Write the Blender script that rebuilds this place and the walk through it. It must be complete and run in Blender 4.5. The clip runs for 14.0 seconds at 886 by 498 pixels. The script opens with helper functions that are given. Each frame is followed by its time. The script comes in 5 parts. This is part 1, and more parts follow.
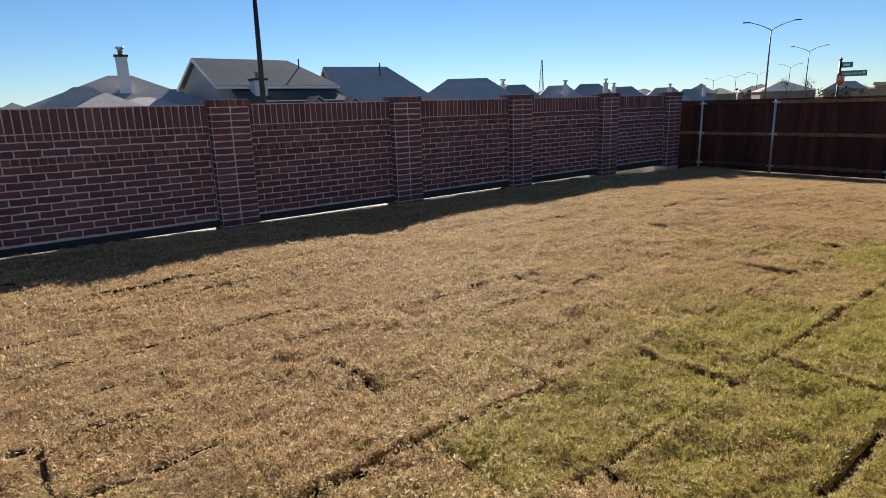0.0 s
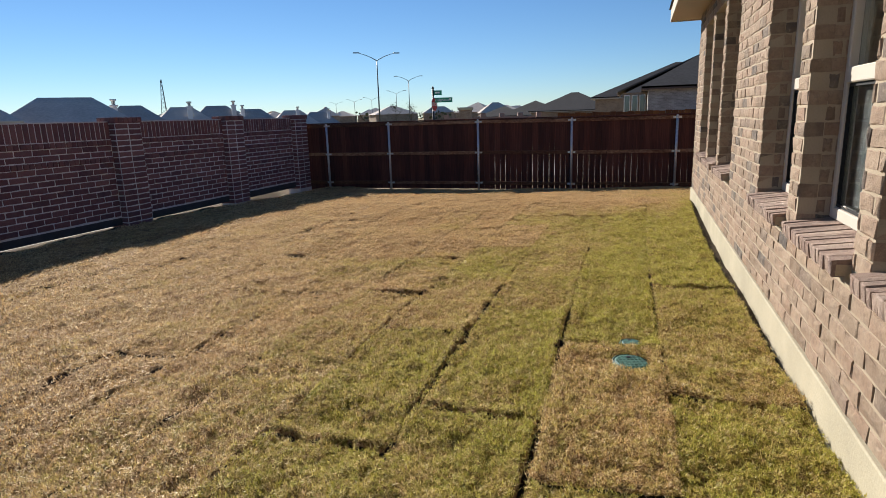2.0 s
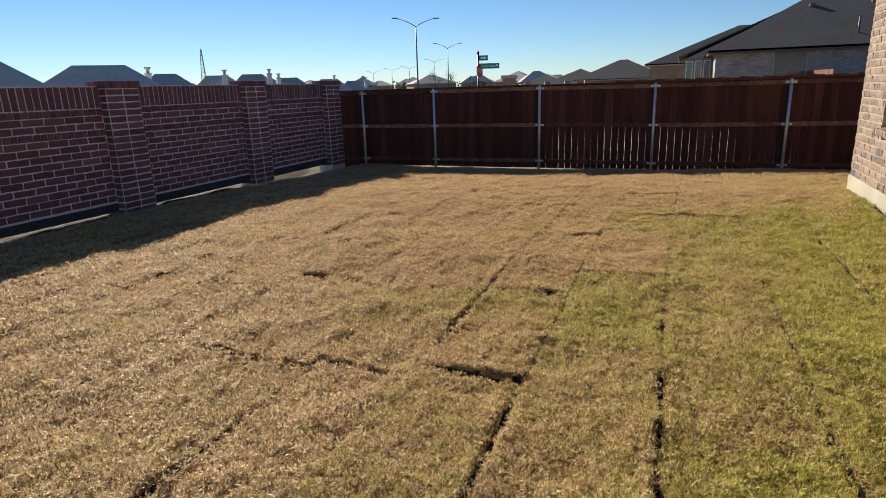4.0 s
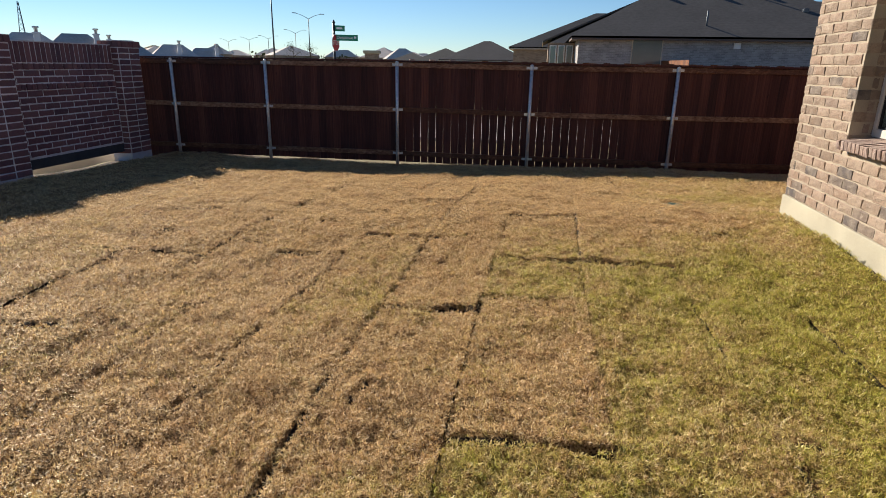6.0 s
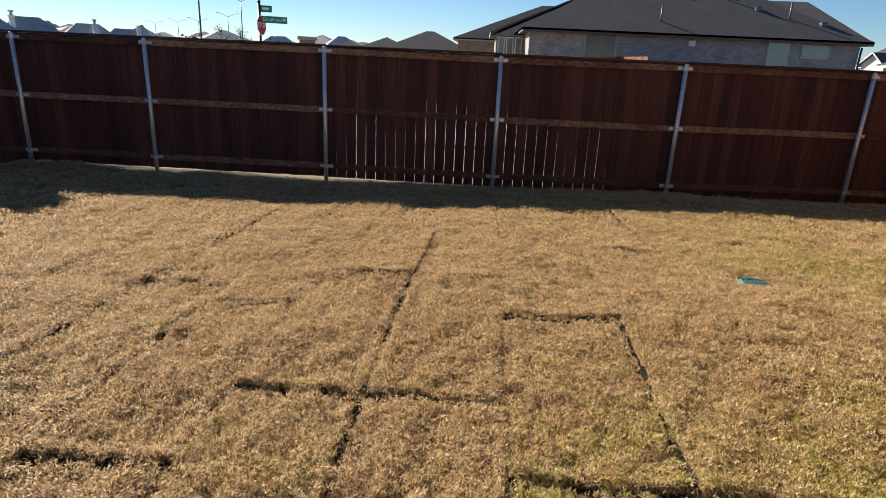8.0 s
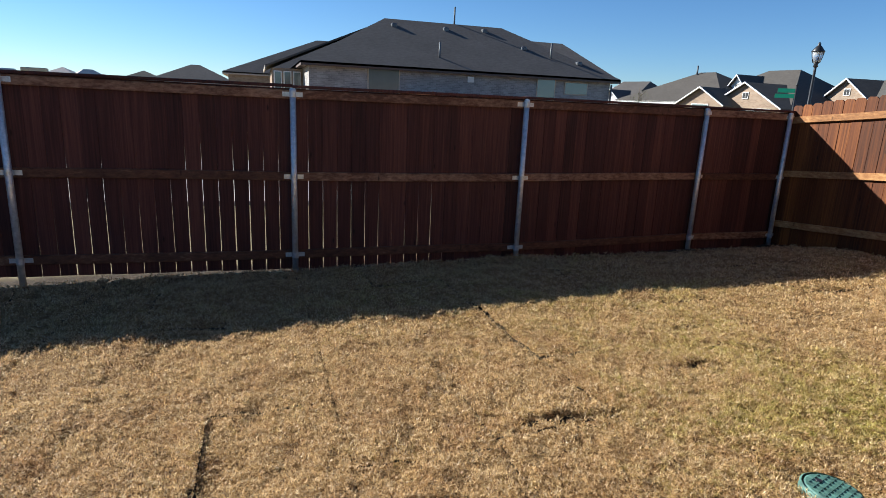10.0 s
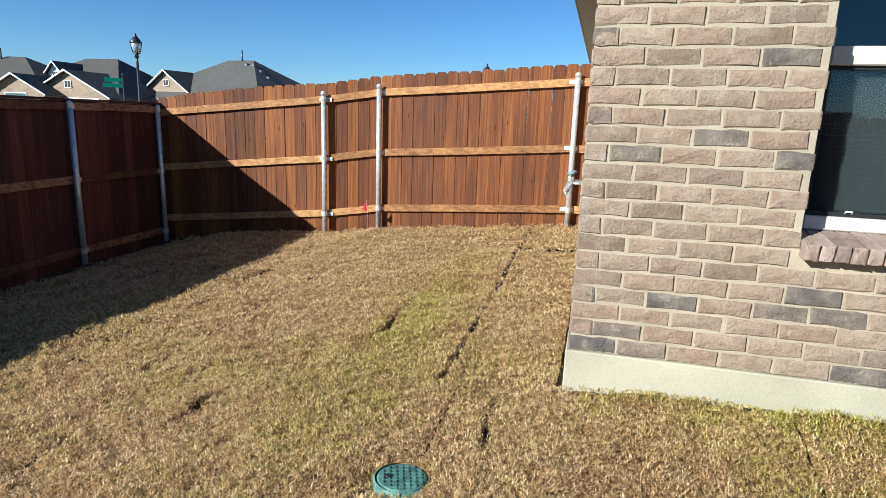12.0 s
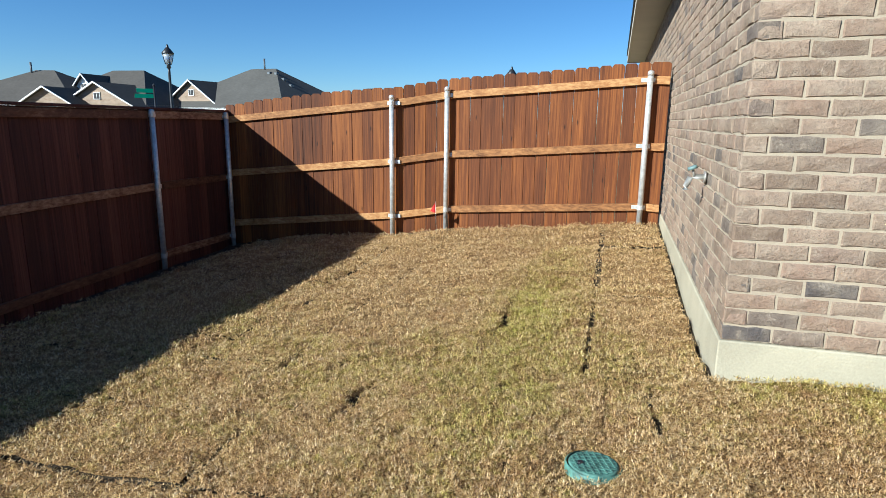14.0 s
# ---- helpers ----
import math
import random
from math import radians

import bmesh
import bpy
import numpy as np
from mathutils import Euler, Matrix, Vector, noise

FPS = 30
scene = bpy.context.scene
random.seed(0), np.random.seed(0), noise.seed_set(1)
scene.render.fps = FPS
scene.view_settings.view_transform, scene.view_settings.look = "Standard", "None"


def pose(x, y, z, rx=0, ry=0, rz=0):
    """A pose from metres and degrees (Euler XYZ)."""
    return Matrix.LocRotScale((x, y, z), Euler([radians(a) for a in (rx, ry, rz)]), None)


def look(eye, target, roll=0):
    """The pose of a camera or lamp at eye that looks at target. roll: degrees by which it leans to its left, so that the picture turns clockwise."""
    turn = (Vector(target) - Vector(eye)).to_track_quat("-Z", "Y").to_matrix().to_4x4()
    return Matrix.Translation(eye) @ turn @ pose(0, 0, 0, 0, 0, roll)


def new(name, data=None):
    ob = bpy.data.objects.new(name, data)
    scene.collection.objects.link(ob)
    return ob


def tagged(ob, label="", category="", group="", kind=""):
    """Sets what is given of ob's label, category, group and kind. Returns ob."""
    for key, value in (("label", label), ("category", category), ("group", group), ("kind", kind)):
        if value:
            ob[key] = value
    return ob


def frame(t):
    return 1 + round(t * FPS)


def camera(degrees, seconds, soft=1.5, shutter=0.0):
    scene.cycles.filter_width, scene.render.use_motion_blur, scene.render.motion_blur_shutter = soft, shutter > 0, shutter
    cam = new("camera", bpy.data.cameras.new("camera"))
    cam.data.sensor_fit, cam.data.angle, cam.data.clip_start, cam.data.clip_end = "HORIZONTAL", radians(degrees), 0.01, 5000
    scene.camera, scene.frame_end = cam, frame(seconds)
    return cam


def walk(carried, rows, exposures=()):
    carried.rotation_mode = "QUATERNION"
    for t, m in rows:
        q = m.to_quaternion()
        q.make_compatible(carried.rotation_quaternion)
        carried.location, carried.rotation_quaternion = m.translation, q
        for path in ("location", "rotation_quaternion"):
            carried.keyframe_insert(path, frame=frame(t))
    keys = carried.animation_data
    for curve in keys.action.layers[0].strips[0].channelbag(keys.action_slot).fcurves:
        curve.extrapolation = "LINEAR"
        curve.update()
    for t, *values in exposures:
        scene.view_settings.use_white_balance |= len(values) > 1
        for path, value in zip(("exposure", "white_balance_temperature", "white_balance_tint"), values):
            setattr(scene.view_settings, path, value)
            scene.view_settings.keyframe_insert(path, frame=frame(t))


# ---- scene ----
SKY, SUN_POWER, STOPS = 0.053, 5.0, 0.95
cam = camera(73.6, 14.0, 0.65)
PATH = [
    (0, (0.144, -0.456, 1.478), (1.338, 1.078, 1.009), -1.7),
    (0.5, (0.278, -0.434, 1.494), (1.868, 0.695, 1.049), -1.5),
    (1, (0.308, -0.516, 1.536), (2.097, 0.266, 1.102), -1.7),
    (1.5, (0.442, -0.457, 1.492), (2.292, 0.167, 1.059), -1.8),
    (2, (0.821, -0.201, 1.494), (2.673, 0.415, 1.059), -1.8),
    (2.5, (1.242, 0.027, 1.476), (3.077, 0.687, 1.033), -1.8),
    (5, (3.976, 1.2, 1.378), (5.756, 1.903, 0.798), -0.9),
    (5.5, (4.597, 1.224, 1.361), (6.446, 1.707, 0.771), 0.2),
    (6, (5.232, 1.223, 1.375), (7.118, 1.518, 0.777), 1.0),
    (6.5, (5.866, 1.31, 1.39), (7.762, 1.494, 0.779), 1.9),
    (7, (6.487, 1.438, 1.385), (8.383, 1.567, 0.763), 2.5),
    (9.5, (9.58, 1.787, 1.279), (11.507, 1.742, 0.746), 2.6),
    (10, (10.131, 1.732, 1.314), (11.983, 1.15, 0.833), 2.6),
    (10.5, (10.577, 1.582, 1.358), (12.119, 0.39, 0.909), 2.4),
    (11, (10.824, 1.538, 1.36), (11.921, -0.075, 0.921), 2.3),
    (11.5, (10.924, 1.556, 1.353), (11.641, -0.26, 0.917), 2.0),
    (12, (10.874, 1.669, 1.337), (11.362, -0.222, 0.904), 1.9),
    (12.5, (10.909, 1.797, 1.32), (11.324, -0.114, 0.897), 1.6),
    (13, (11.169, 1.848, 1.289), (11.618, -0.056, 0.872), 1.3),
    (13.5, (11.389, 1.866, 1.287), (11.915, -0.019, 0.878), 1.1),
    (14, (11.486, 1.914, 1.294), (12.024, 0.035, 0.873), 0.7),
]
walk(cam, [(t, look(eye, target, roll)) for t, eye, target, roll in PATH], [(0.0, STOPS - 0.19, 6520, 10), (2.5, STOPS - 0.20, 6550, 10), (5.5, STOPS - 0.07, 6750, 10), (7.0, STOPS, 6750, 10), (9.5, STOPS + 0.12, 6250, 9), (11.0, STOPS + 0.06, 5750, 3), (14.0, STOPS + 0.01, 5520, 0)])

# ---- world, sun, exposure ----
SUN = Vector((1.35, 1.60, 1.0)).normalized()
world = bpy.data.worlds.new("world")
scene.world = world
world.use_nodes = True
wn = world.node_tree
sky = wn.nodes.new("ShaderNodeTexSky")
sky.sky_type = "NISHITA"
sky.sun_disc = False
sky.sun_elevation = math.asin(SUN.z)
sky.sun_rotation = math.atan2(SUN.x, SUN.y)
sky.air_density, sky.dust_density, sky.ozone_density = 0.85, 0.0, 3.5
wn.nodes["Background"].inputs["Strength"].default_value = SKY
clear = wn.nodes.new("ShaderNodeVectorMath")
clear.operation = "MULTIPLY"
clear.inputs[1].default_value = (0.88, 1.0, 1.14)
deep = wn.nodes.new("ShaderNodeHueSaturation")
deep.inputs["Saturation"].default_value = 1.06
wn.links.new(sky.outputs[0], clear.inputs[0])
wn.links.new(clear.outputs[0], deep.inputs["Color"])
wn.links.new(deep.outputs[0], wn.nodes["Background"].inputs["Color"])
sun = new("sun", bpy.data.lights.new("sun", "SUN"))
sun.data.energy, sun.data.angle, sun.data.color = SUN_POWER, radians(0.55), (1.0, 0.94, 0.85)
sun.matrix_world = SUN.to_track_quat("Z", "Y").to_matrix().to_4x4()


# ---- materials ----
class Mat:
    """A small wrapper round a node tree."""

    def __init__(self, name, rough=0.8, metal=0.0, spec=0.5):
        self.m = bpy.data.materials.new(name)
        self.m.use_nodes = True
        self.t = self.m.node_tree
        self.b = self.t.nodes["Principled BSDF"]
        self.b.inputs["Roughness"].default_value = rough
        self.b.inputs["Metallic"].default_value = metal
        self.b.inputs["Specular IOR Level"].default_value = spec
        self.out = self.t.nodes["Material Output"]

    def node(self, kind, **kw):
        n = self.t.nodes.new("ShaderNode" + kind)
        for k, v in kw.items():
            n.inputs[k.replace("_", " ")].default_value = v
        return n

    def link(self, a, b):
        self.t.links.new(a, b)

    def coords(self, scale=(1, 1, 1), local=False):
        c = self.node("TexCoord") if local else self.node("NewGeometry")
        mp = self.node("Mapping")
        mp.inputs["Scale"].default_value = scale
        self.link(c.outputs["Object" if local else "Position"], mp.inputs["Vector"])
        return mp.outputs[0]

    def noise(self, scale, detail=4.0, rough=0.55, co=None):
        n = self.node("TexNoise", Scale=scale, Detail=detail, Roughness=rough)
        if co is None:
            co = self.coords()
        self.link(co, n.inputs["Vector"])
        return n.outputs["Fac"]

    def rand(self, island):
        if island:
            return self.node("NewGeometry").outputs["Random Per Island"]
        return self.node("ObjectInfo").outputs["Random"]

    def ramp(self, fac, stops, smooth=True):
        r = self.node("ValToRGB")
        r.color_ramp.interpolation = "LINEAR" if smooth else "CONSTANT"
        el = r.color_ramp.elements
        while len(el) < len(stops):
            el.new(0.5)
        for e, (p, c) in zip(el, stops):
            e.position, e.color = p, (*c, 1)
        self.link(fac, r.inputs["Fac"])
        return r.outputs["Color"]

    def mix(self, fac, a, b, mode="MIX"):
        n = self.node("MixRGB")
        n.blend_type = mode
        for v, s in ((fac, "Fac"), (a, "Color1"), (b, "Color2")):
            if isinstance(v, (int, float)):
                n.inputs[s].default_value = v
            elif isinstance(v, tuple):
                n.inputs[s].default_value = (*v, 1)
            else:
                self.link(v, n.inputs[s])
        return n.outputs["Color"]

    def math(self, op, a, b=0.0):
        n = self.node("Math")
        n.operation = op
        for v, i in ((a, 0), (b, 1)):
            if isinstance(v, (int, float)):
                n.inputs[i].default_value = v
            else:
                self.link(v, n.inputs[i])
        return n.outputs[0]

    def color(self, c):
        if isinstance(c, tuple):
            self.b.inputs["Base Color"].default_value = (*c, 1)
        else:
            self.link(c, self.b.inputs["Base Color"])
        return self

    def bump(self, h, strength=0.4, dist=0.01):
        n = self.node("Bump", Strength=strength, Distance=dist)
        self.link(h, n.inputs["Height"])
        self.link(n.outputs[0], self.b.inputs["Normal"])
        return self


def plain(name, col, rough=0.7, metal=0.0, spec=0.4, var=0.25, scale=6.0, bump=0.15, fine=60.0):
    """A surface with variation at two scales."""
    m = Mat(name, rough, metal, spec)
    dark = tuple(c * (1 - var) for c in col)
    light = tuple(min(1, c * (1 + var)) for c in col)
    a = m.ramp(m.noise(scale), [(0.3, dark), (0.7, light)])
    f = m.noise(fine, 5)
    m.color(m.mix(0.35, a, m.ramp(f, [(0.3, dark), (0.7, light)])))
    m.bump(f, bump, 0.004)
    return m.m


def brick_mat(name, stops, smear, island, tint=(1, 1, 1)):
    m = Mat(name, 0.88, 0, 0.25)
    base = m.ramp(m.rand(island), stops, True)
    n1, n2 = m.noise(9, 5), m.noise(70, 6, 0.7)
    c = m.mix(m.ramp(n1, [(0.40, (0, 0, 0)), (0.72, (0.45, 0.45, 0.45))]), base, smear)
    c = m.mix(m.ramp(m.noise(17, 6, 0.75), [(0.56, (0, 0, 0)), (0.66, (0.55, 0.55, 0.55))]), c, smear)
    c = m.mix(m.ramp(m.noise(26, 4, 0.7), [(0.36, (0.55, 0.55, 0.55)), (0.55, (0, 0, 0))]), c, m.mix(0.5, c, (0.12, 0.09, 0.075)))
    c = m.mix(m.ramp(n2, [(0.30, (0.5, 0.5, 0.5)), (0.5, (0, 0, 0))]), c, m.mix(0.55, c, (0.10, 0.07, 0.06)))
    m.color(c)
    m.bump(m.math("ADD", m.math("MULTIPLY", n1, 0.7), n2), 0.75, 0.012)
    return m.m


TAN_STOPS = [(0.0, (0.275, 0.182, 0.125)), (0.22, (0.340, 0.243, 0.172)), (0.45, (0.208, 0.145, 0.100)), (0.62, (0.360, 0.262, 0.187)),
             (0.78, (0.305, 0.205, 0.145)), (0.88, (0.165, 0.125, 0.098)), (0.94, (0.098, 0.084, 0.078)), (1.0, (0.285, 0.205, 0.140))]
RED_STOPS = [(0.0, (0.225, 0.092, 0.092)), (0.4, (0.160, 0.067, 0.072)), (0.7, (0.285, 0.127, 0.122)), (1.0, (0.122, 0.056, 0.066))]
M_TAN = brick_mat("tan_brick", TAN_STOPS, (0.42, 0.34, 0.25), False)
M_TAN_I = brick_mat("tan_brick_field", TAN_STOPS, (0.42, 0.34, 0.25), True)
M_SILL = brick_mat("sill_brick_clay", [(0.0, (0.36, 0.25, 0.20)), (0.35, (0.28, 0.19, 0.15)), (0.7, (0.42, 0.31, 0.25)), (1.0, (0.24, 0.165, 0.135))], (0.44, 0.36, 0.29), False)
M_RED = brick_mat("red_brick", RED_STOPS, (0.24, 0.125, 0.115), False)
M_RED_I = brick_mat("red_brick_field", RED_STOPS, (0.24, 0.125, 0.115), True)
M_MORTAR = plain("mortar", (0.37, 0.30, 0.215), 0.95, var=0.2, scale=4, bump=0.6, fine=140)
M_MORTAR_G = plain("grey_mortar", (0.66, 0.60, 0.58), 0.95, var=0.2, scale=4, bump=0.6, fine=140)
M_CONC = plain("painted_foundation", (0.40, 0.355, 0.255), 0.9, var=0.22, scale=2.2, bump=0.5, fine=90)
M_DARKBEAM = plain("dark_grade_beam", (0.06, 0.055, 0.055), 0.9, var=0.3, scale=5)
M_FASCIA = plain("dark_brown_fascia", (0.10, 0.07, 0.055), 0.6, var=0.1, scale=2)
M_TRIM = plain("tan_trim_paint", (0.46, 0.40, 0.32), 0.6, var=0.08, scale=2)
M_VINYL = plain("white_vinyl", (0.56, 0.50, 0.42), 0.45, var=0.04, scale=3, bump=0.05)
M_SCREEN = plain("insect_screen", (0.010, 0.011, 0.012), 0.75, var=0.12, scale=30)
M_GALV = plain("galvanised_steel", (0.62, 0.62, 0.60), 0.36, 0.5, 0.5, 0.3, 22, 0.12)
M_BLACK = plain("black_paint", (0.02, 0.02, 0.022), 0.4, var=0.2)
M_LID = plain("green_plastic", (0.085, 0.185, 0.150), 0.6, var=0.65, scale=22, bump=0.2)
M_FLAG = plain("red_plastic_flag", (0.55, 0.02, 0.02), 0.5, var=0.1)
M_BRASS = plain("weathered_brass", (0.42, 0.40, 0.36), 0.45, 0.6, var=0.25, scale=40)
M_TEAL = plain("teal_handle", (0.16, 0.24, 0.23), 0.5, var=0.2)
M_GREENSIGN = plain("green_sign", (0.01, 0.22, 0.13), 0.4, var=0.05)
M_WHITE = plain("white_paint", (0.78, 0.77, 0.74), 0.5, var=0.05)
M_STOP = plain("red_sign", (0.45, 0.015, 0.02), 0.4, var=0.05)
M_LAMPGREY = plain("grey_lamp_steel", (0.10, 0.11, 0.12), 0.5, 0.3, var=0.1)
M_CHIM = plain("white_siding", (0.62, 0.62, 0.63), 0.8, var=0.06, scale=0.8)
M_SIDING = plain("pale_siding", (0.40, 0.38, 0.38), 0.85, var=0.08, scale=0.6)
M_PINK = plain("pinkish_brick_far", (0.34, 0.22, 0.18), 0.9, var=0.2, scale=5)
M_GARAGE = plain("garage_door_paint", (0.50, 0.45, 0.40), 0.6, var=0.05)
M_ROAD = plain("pale_concrete", (0.40, 0.37, 0.32), 0.9, var=0.15, scale=1.5, bump=0.3)
M_LEAF = plain("dull_foliage", (0.09, 0.10, 0.045), 0.8, var=0.4, scale=2)
M_BARK = plain("bark", (0.12, 0.09, 0.06), 0.9, var=0.3)
M_STONE = plain("cast_stone", (0.48, 0.42, 0.30), 0.85, var=0.1, scale=3)


def far_brick(name, cols):
    m = Mat(name, 0.9, 0, 0.2)
    bt = m.node("TexBrick", Scale=1.0)
    bt.inputs["Brick Width"].default_value, bt.inputs["Row Height"].default_value = 0.24, 0.085
    bt.inputs["Mortar Size"].default_value = 0.006
    for k, c in zip(("Color1", "Color2", "Mortar"), cols):
        bt.inputs[k].default_value = (*c, 1)
    g = m.node("NewGeometry")
    s = m.node("SeparateXYZ")
    m.link(g.outputs["Position"], s.inputs[0])
    c = m.node("CombineXYZ")
    m.link(m.math("ADD", s.outputs[0], s.outputs[1]), c.inputs[0])
    m.link(s.outputs[2], c.inputs[1])
    m.link(c.outputs[0], bt.inputs["Vector"])
    big = m.ramp(m.noise(1.2, 3), [(0.3, (0.8, 0.8, 0.8)), (0.7, (1.15, 1.15, 1.15))])
    m.color(m.mix(1.0, bt.outputs["Color"], big, "MULTIPLY"))
    return m.m


M_FARGREY = far_brick("grey_brick_far", ((0.25, 0.235, 0.225), (0.36, 0.34, 0.32), (0.42, 0.40, 0.37)))
M_FARTAN = far_brick("tan_brick_far", ((0.26, 0.185, 0.13), (0.34, 0.25, 0.18), (0.37, 0.31, 0.245)))


def shingle(name, col):
    m = Mat(name, 0.95, 0, 0.15)
    n1 = m.noise(0.6, 3)
    n2 = m.noise(1.0, 2, 0.5, m.coords((5, 5, 14)))
    n3 = m.noise(60, 3)
    c = m.ramp(m.math("ADD", m.math("MULTIPLY", n1, 0.35), m.math("ADD", m.math("MULTIPLY", n2, 0.45), m.math("MULTIPLY", n3, 0.2))),
               [(0.3, tuple(x * 0.72 for x in col)), (0.7, tuple(x * 1.25 for x in col))])
    wv = m.node("TexWave", Scale=3.4, Distortion=0.4)
    wv.bands_direction = "Z"
    wv.wave_profile = "SAW"
    m.link(m.coords(), wv.inputs["Vector"])
    m.color(m.mix(m.math("MULTIPLY", wv.outputs["Fac"], 0.25), c, tuple(x * 0.6 for x in col)))
    return m.m


M_ROOF = shingle("charcoal_shingles", (0.105, 0.096, 0.090))
M_ROOFB = shingle("brown_grey_shingles", (0.58, 0.51, 0.455))
M_ROOFG = shingle("grey_shingles", (0.105, 0.098, 0.088))
M_ROOFN = shingle("pale_grey_shingles", (0.40, 0.38, 0.36))
M_ROOFS = shingle("slate_grey_shingles", (0.22, 0.215, 0.205))
M_ROOFE = shingle("weathered_charcoal_shingles", (0.095, 0.085, 0.075))


def wood_mat(name, lo, mid, hi, vertical=True, island=False, vary=0.20):
    m = Mat(name, 0.72, 0, 0.3)
    sc = (55, 55, 1.3) if vertical else (13, 13, 34)
    g = m.noise(1.0, 6, 0.68, m.coords(sc))
    r = m.rand(island)
    big = m.noise(1.0, 3, 0.5, m.coords((2.5, 2.5, 0.5)))
    f = m.math("ADD", m.math("MULTIPLY", g, 0.55), m.math("ADD", m.math("ADD", m.math("MULTIPLY", r, vary), 0.10 - vary / 2), m.math("MULTIPLY", big, 0.24)))
    c = m.ramp(f, [(0.30, lo), (0.49, mid), (0.68, hi)])
    kn = m.node("TexVoronoi", Scale=1.0)
    m.link(m.coords((7, 7, 2.2)), kn.inputs["Vector"])
    knot = m.ramp(kn.outputs["Distance"], [(0.03, (0.8, 0.8, 0.8)), (0.09, (0, 0, 0))])
    m.color(m.mix(knot, c, tuple(x * 0.4 for x in lo)))
    m.bump(g, 0.35, 0.004)
    return m.m


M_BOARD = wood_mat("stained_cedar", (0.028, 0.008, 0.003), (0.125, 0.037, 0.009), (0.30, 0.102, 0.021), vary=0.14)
# back fence copy of the cedar: its shade is put into the colour
M_BOARD_SHADED = wood_mat("shaded_stained_cedar", (0.026, 0.009, 0.007), (0.080, 0.025, 0.018), (0.165, 0.058, 0.038), vary=0.15)
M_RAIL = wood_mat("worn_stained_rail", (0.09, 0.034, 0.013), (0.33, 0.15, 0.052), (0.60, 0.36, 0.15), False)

# back fence copy of the worn rail, darkened to stand for shade
M_RAIL_SHADED = wood_mat("shaded_stained_rail", (0.05, 0.019, 0.010), (0.145, 0.062, 0.032), (0.40, 0.23, 0.135), False)


def glass_mat():
    m = Mat("window_glass", 0.02, 0, 0.5)
    m.b.inputs["Transmission Weight"].default_value = 1.0
    m.b.inputs["IOR"].default_value = 1.5
    m.color((0.72, 0.80, 0.80))
    return m.m


M_GLASS = glass_mat()
M_ROOM = plain("dim_room_plaster", (0.22, 0.21, 0.20), 0.9, var=0.1)


def lens_mat():
    m = Mat("lantern_glass", 0.2, 0, 0.5)
    m.b.inputs["Transmission Weight"].default_value = 0.6
    m.color((0.7, 0.75, 0.8))
    return m.m


M_LENS = lens_mat()


def soil_mat():
    m = Mat("ground_soil", 0.97, 0, 0.1)
    n1, n2, n3 = m.noise(0.9, 4), m.noise(30, 6, 0.7), m.noise(0.02, 3)
    c = m.ramp(n2, [(0.3, (0.035, 0.026, 0.018)), (0.7, (0.10, 0.075, 0.05))])
    far = m.ramp(m.noise(0.15, 5), [(0.3, (0.20, 0.16, 0.085)), (0.7, (0.30, 0.25, 0.15))])
    g = m.node("NewGeometry")
    s = m.node("SeparateXYZ")
    m.link(g.outputs["Position"], s.inputs[0])
    e = m.ramp(m.math("ADD", m.math("MULTIPLY", s.outputs[0], 0.05), 0), [(0.826, (0, 0, 0)), (0.836, (1, 1, 1))])
    nn = m.ramp(m.math("MULTIPLY", s.outputs[1], 0.1), [(0.915, (0, 0, 0)), (0.925, (1, 1, 1))])
    w = m.mix(1.0, e, nn, "LIGHTEN")
    sw = m.ramp(m.math("MULTIPLY", s.outputs[1], -0.1), [(0.535, (0, 0, 0)), (0.545, (1, 1, 1))])
    w = m.mix(1.0, w, sw, "LIGHTEN")
    m.color(m.mix(w, c, far))
    m.bump(n2, 0.8, 0.02)
    return m.m


M_SOIL = soil_mat()


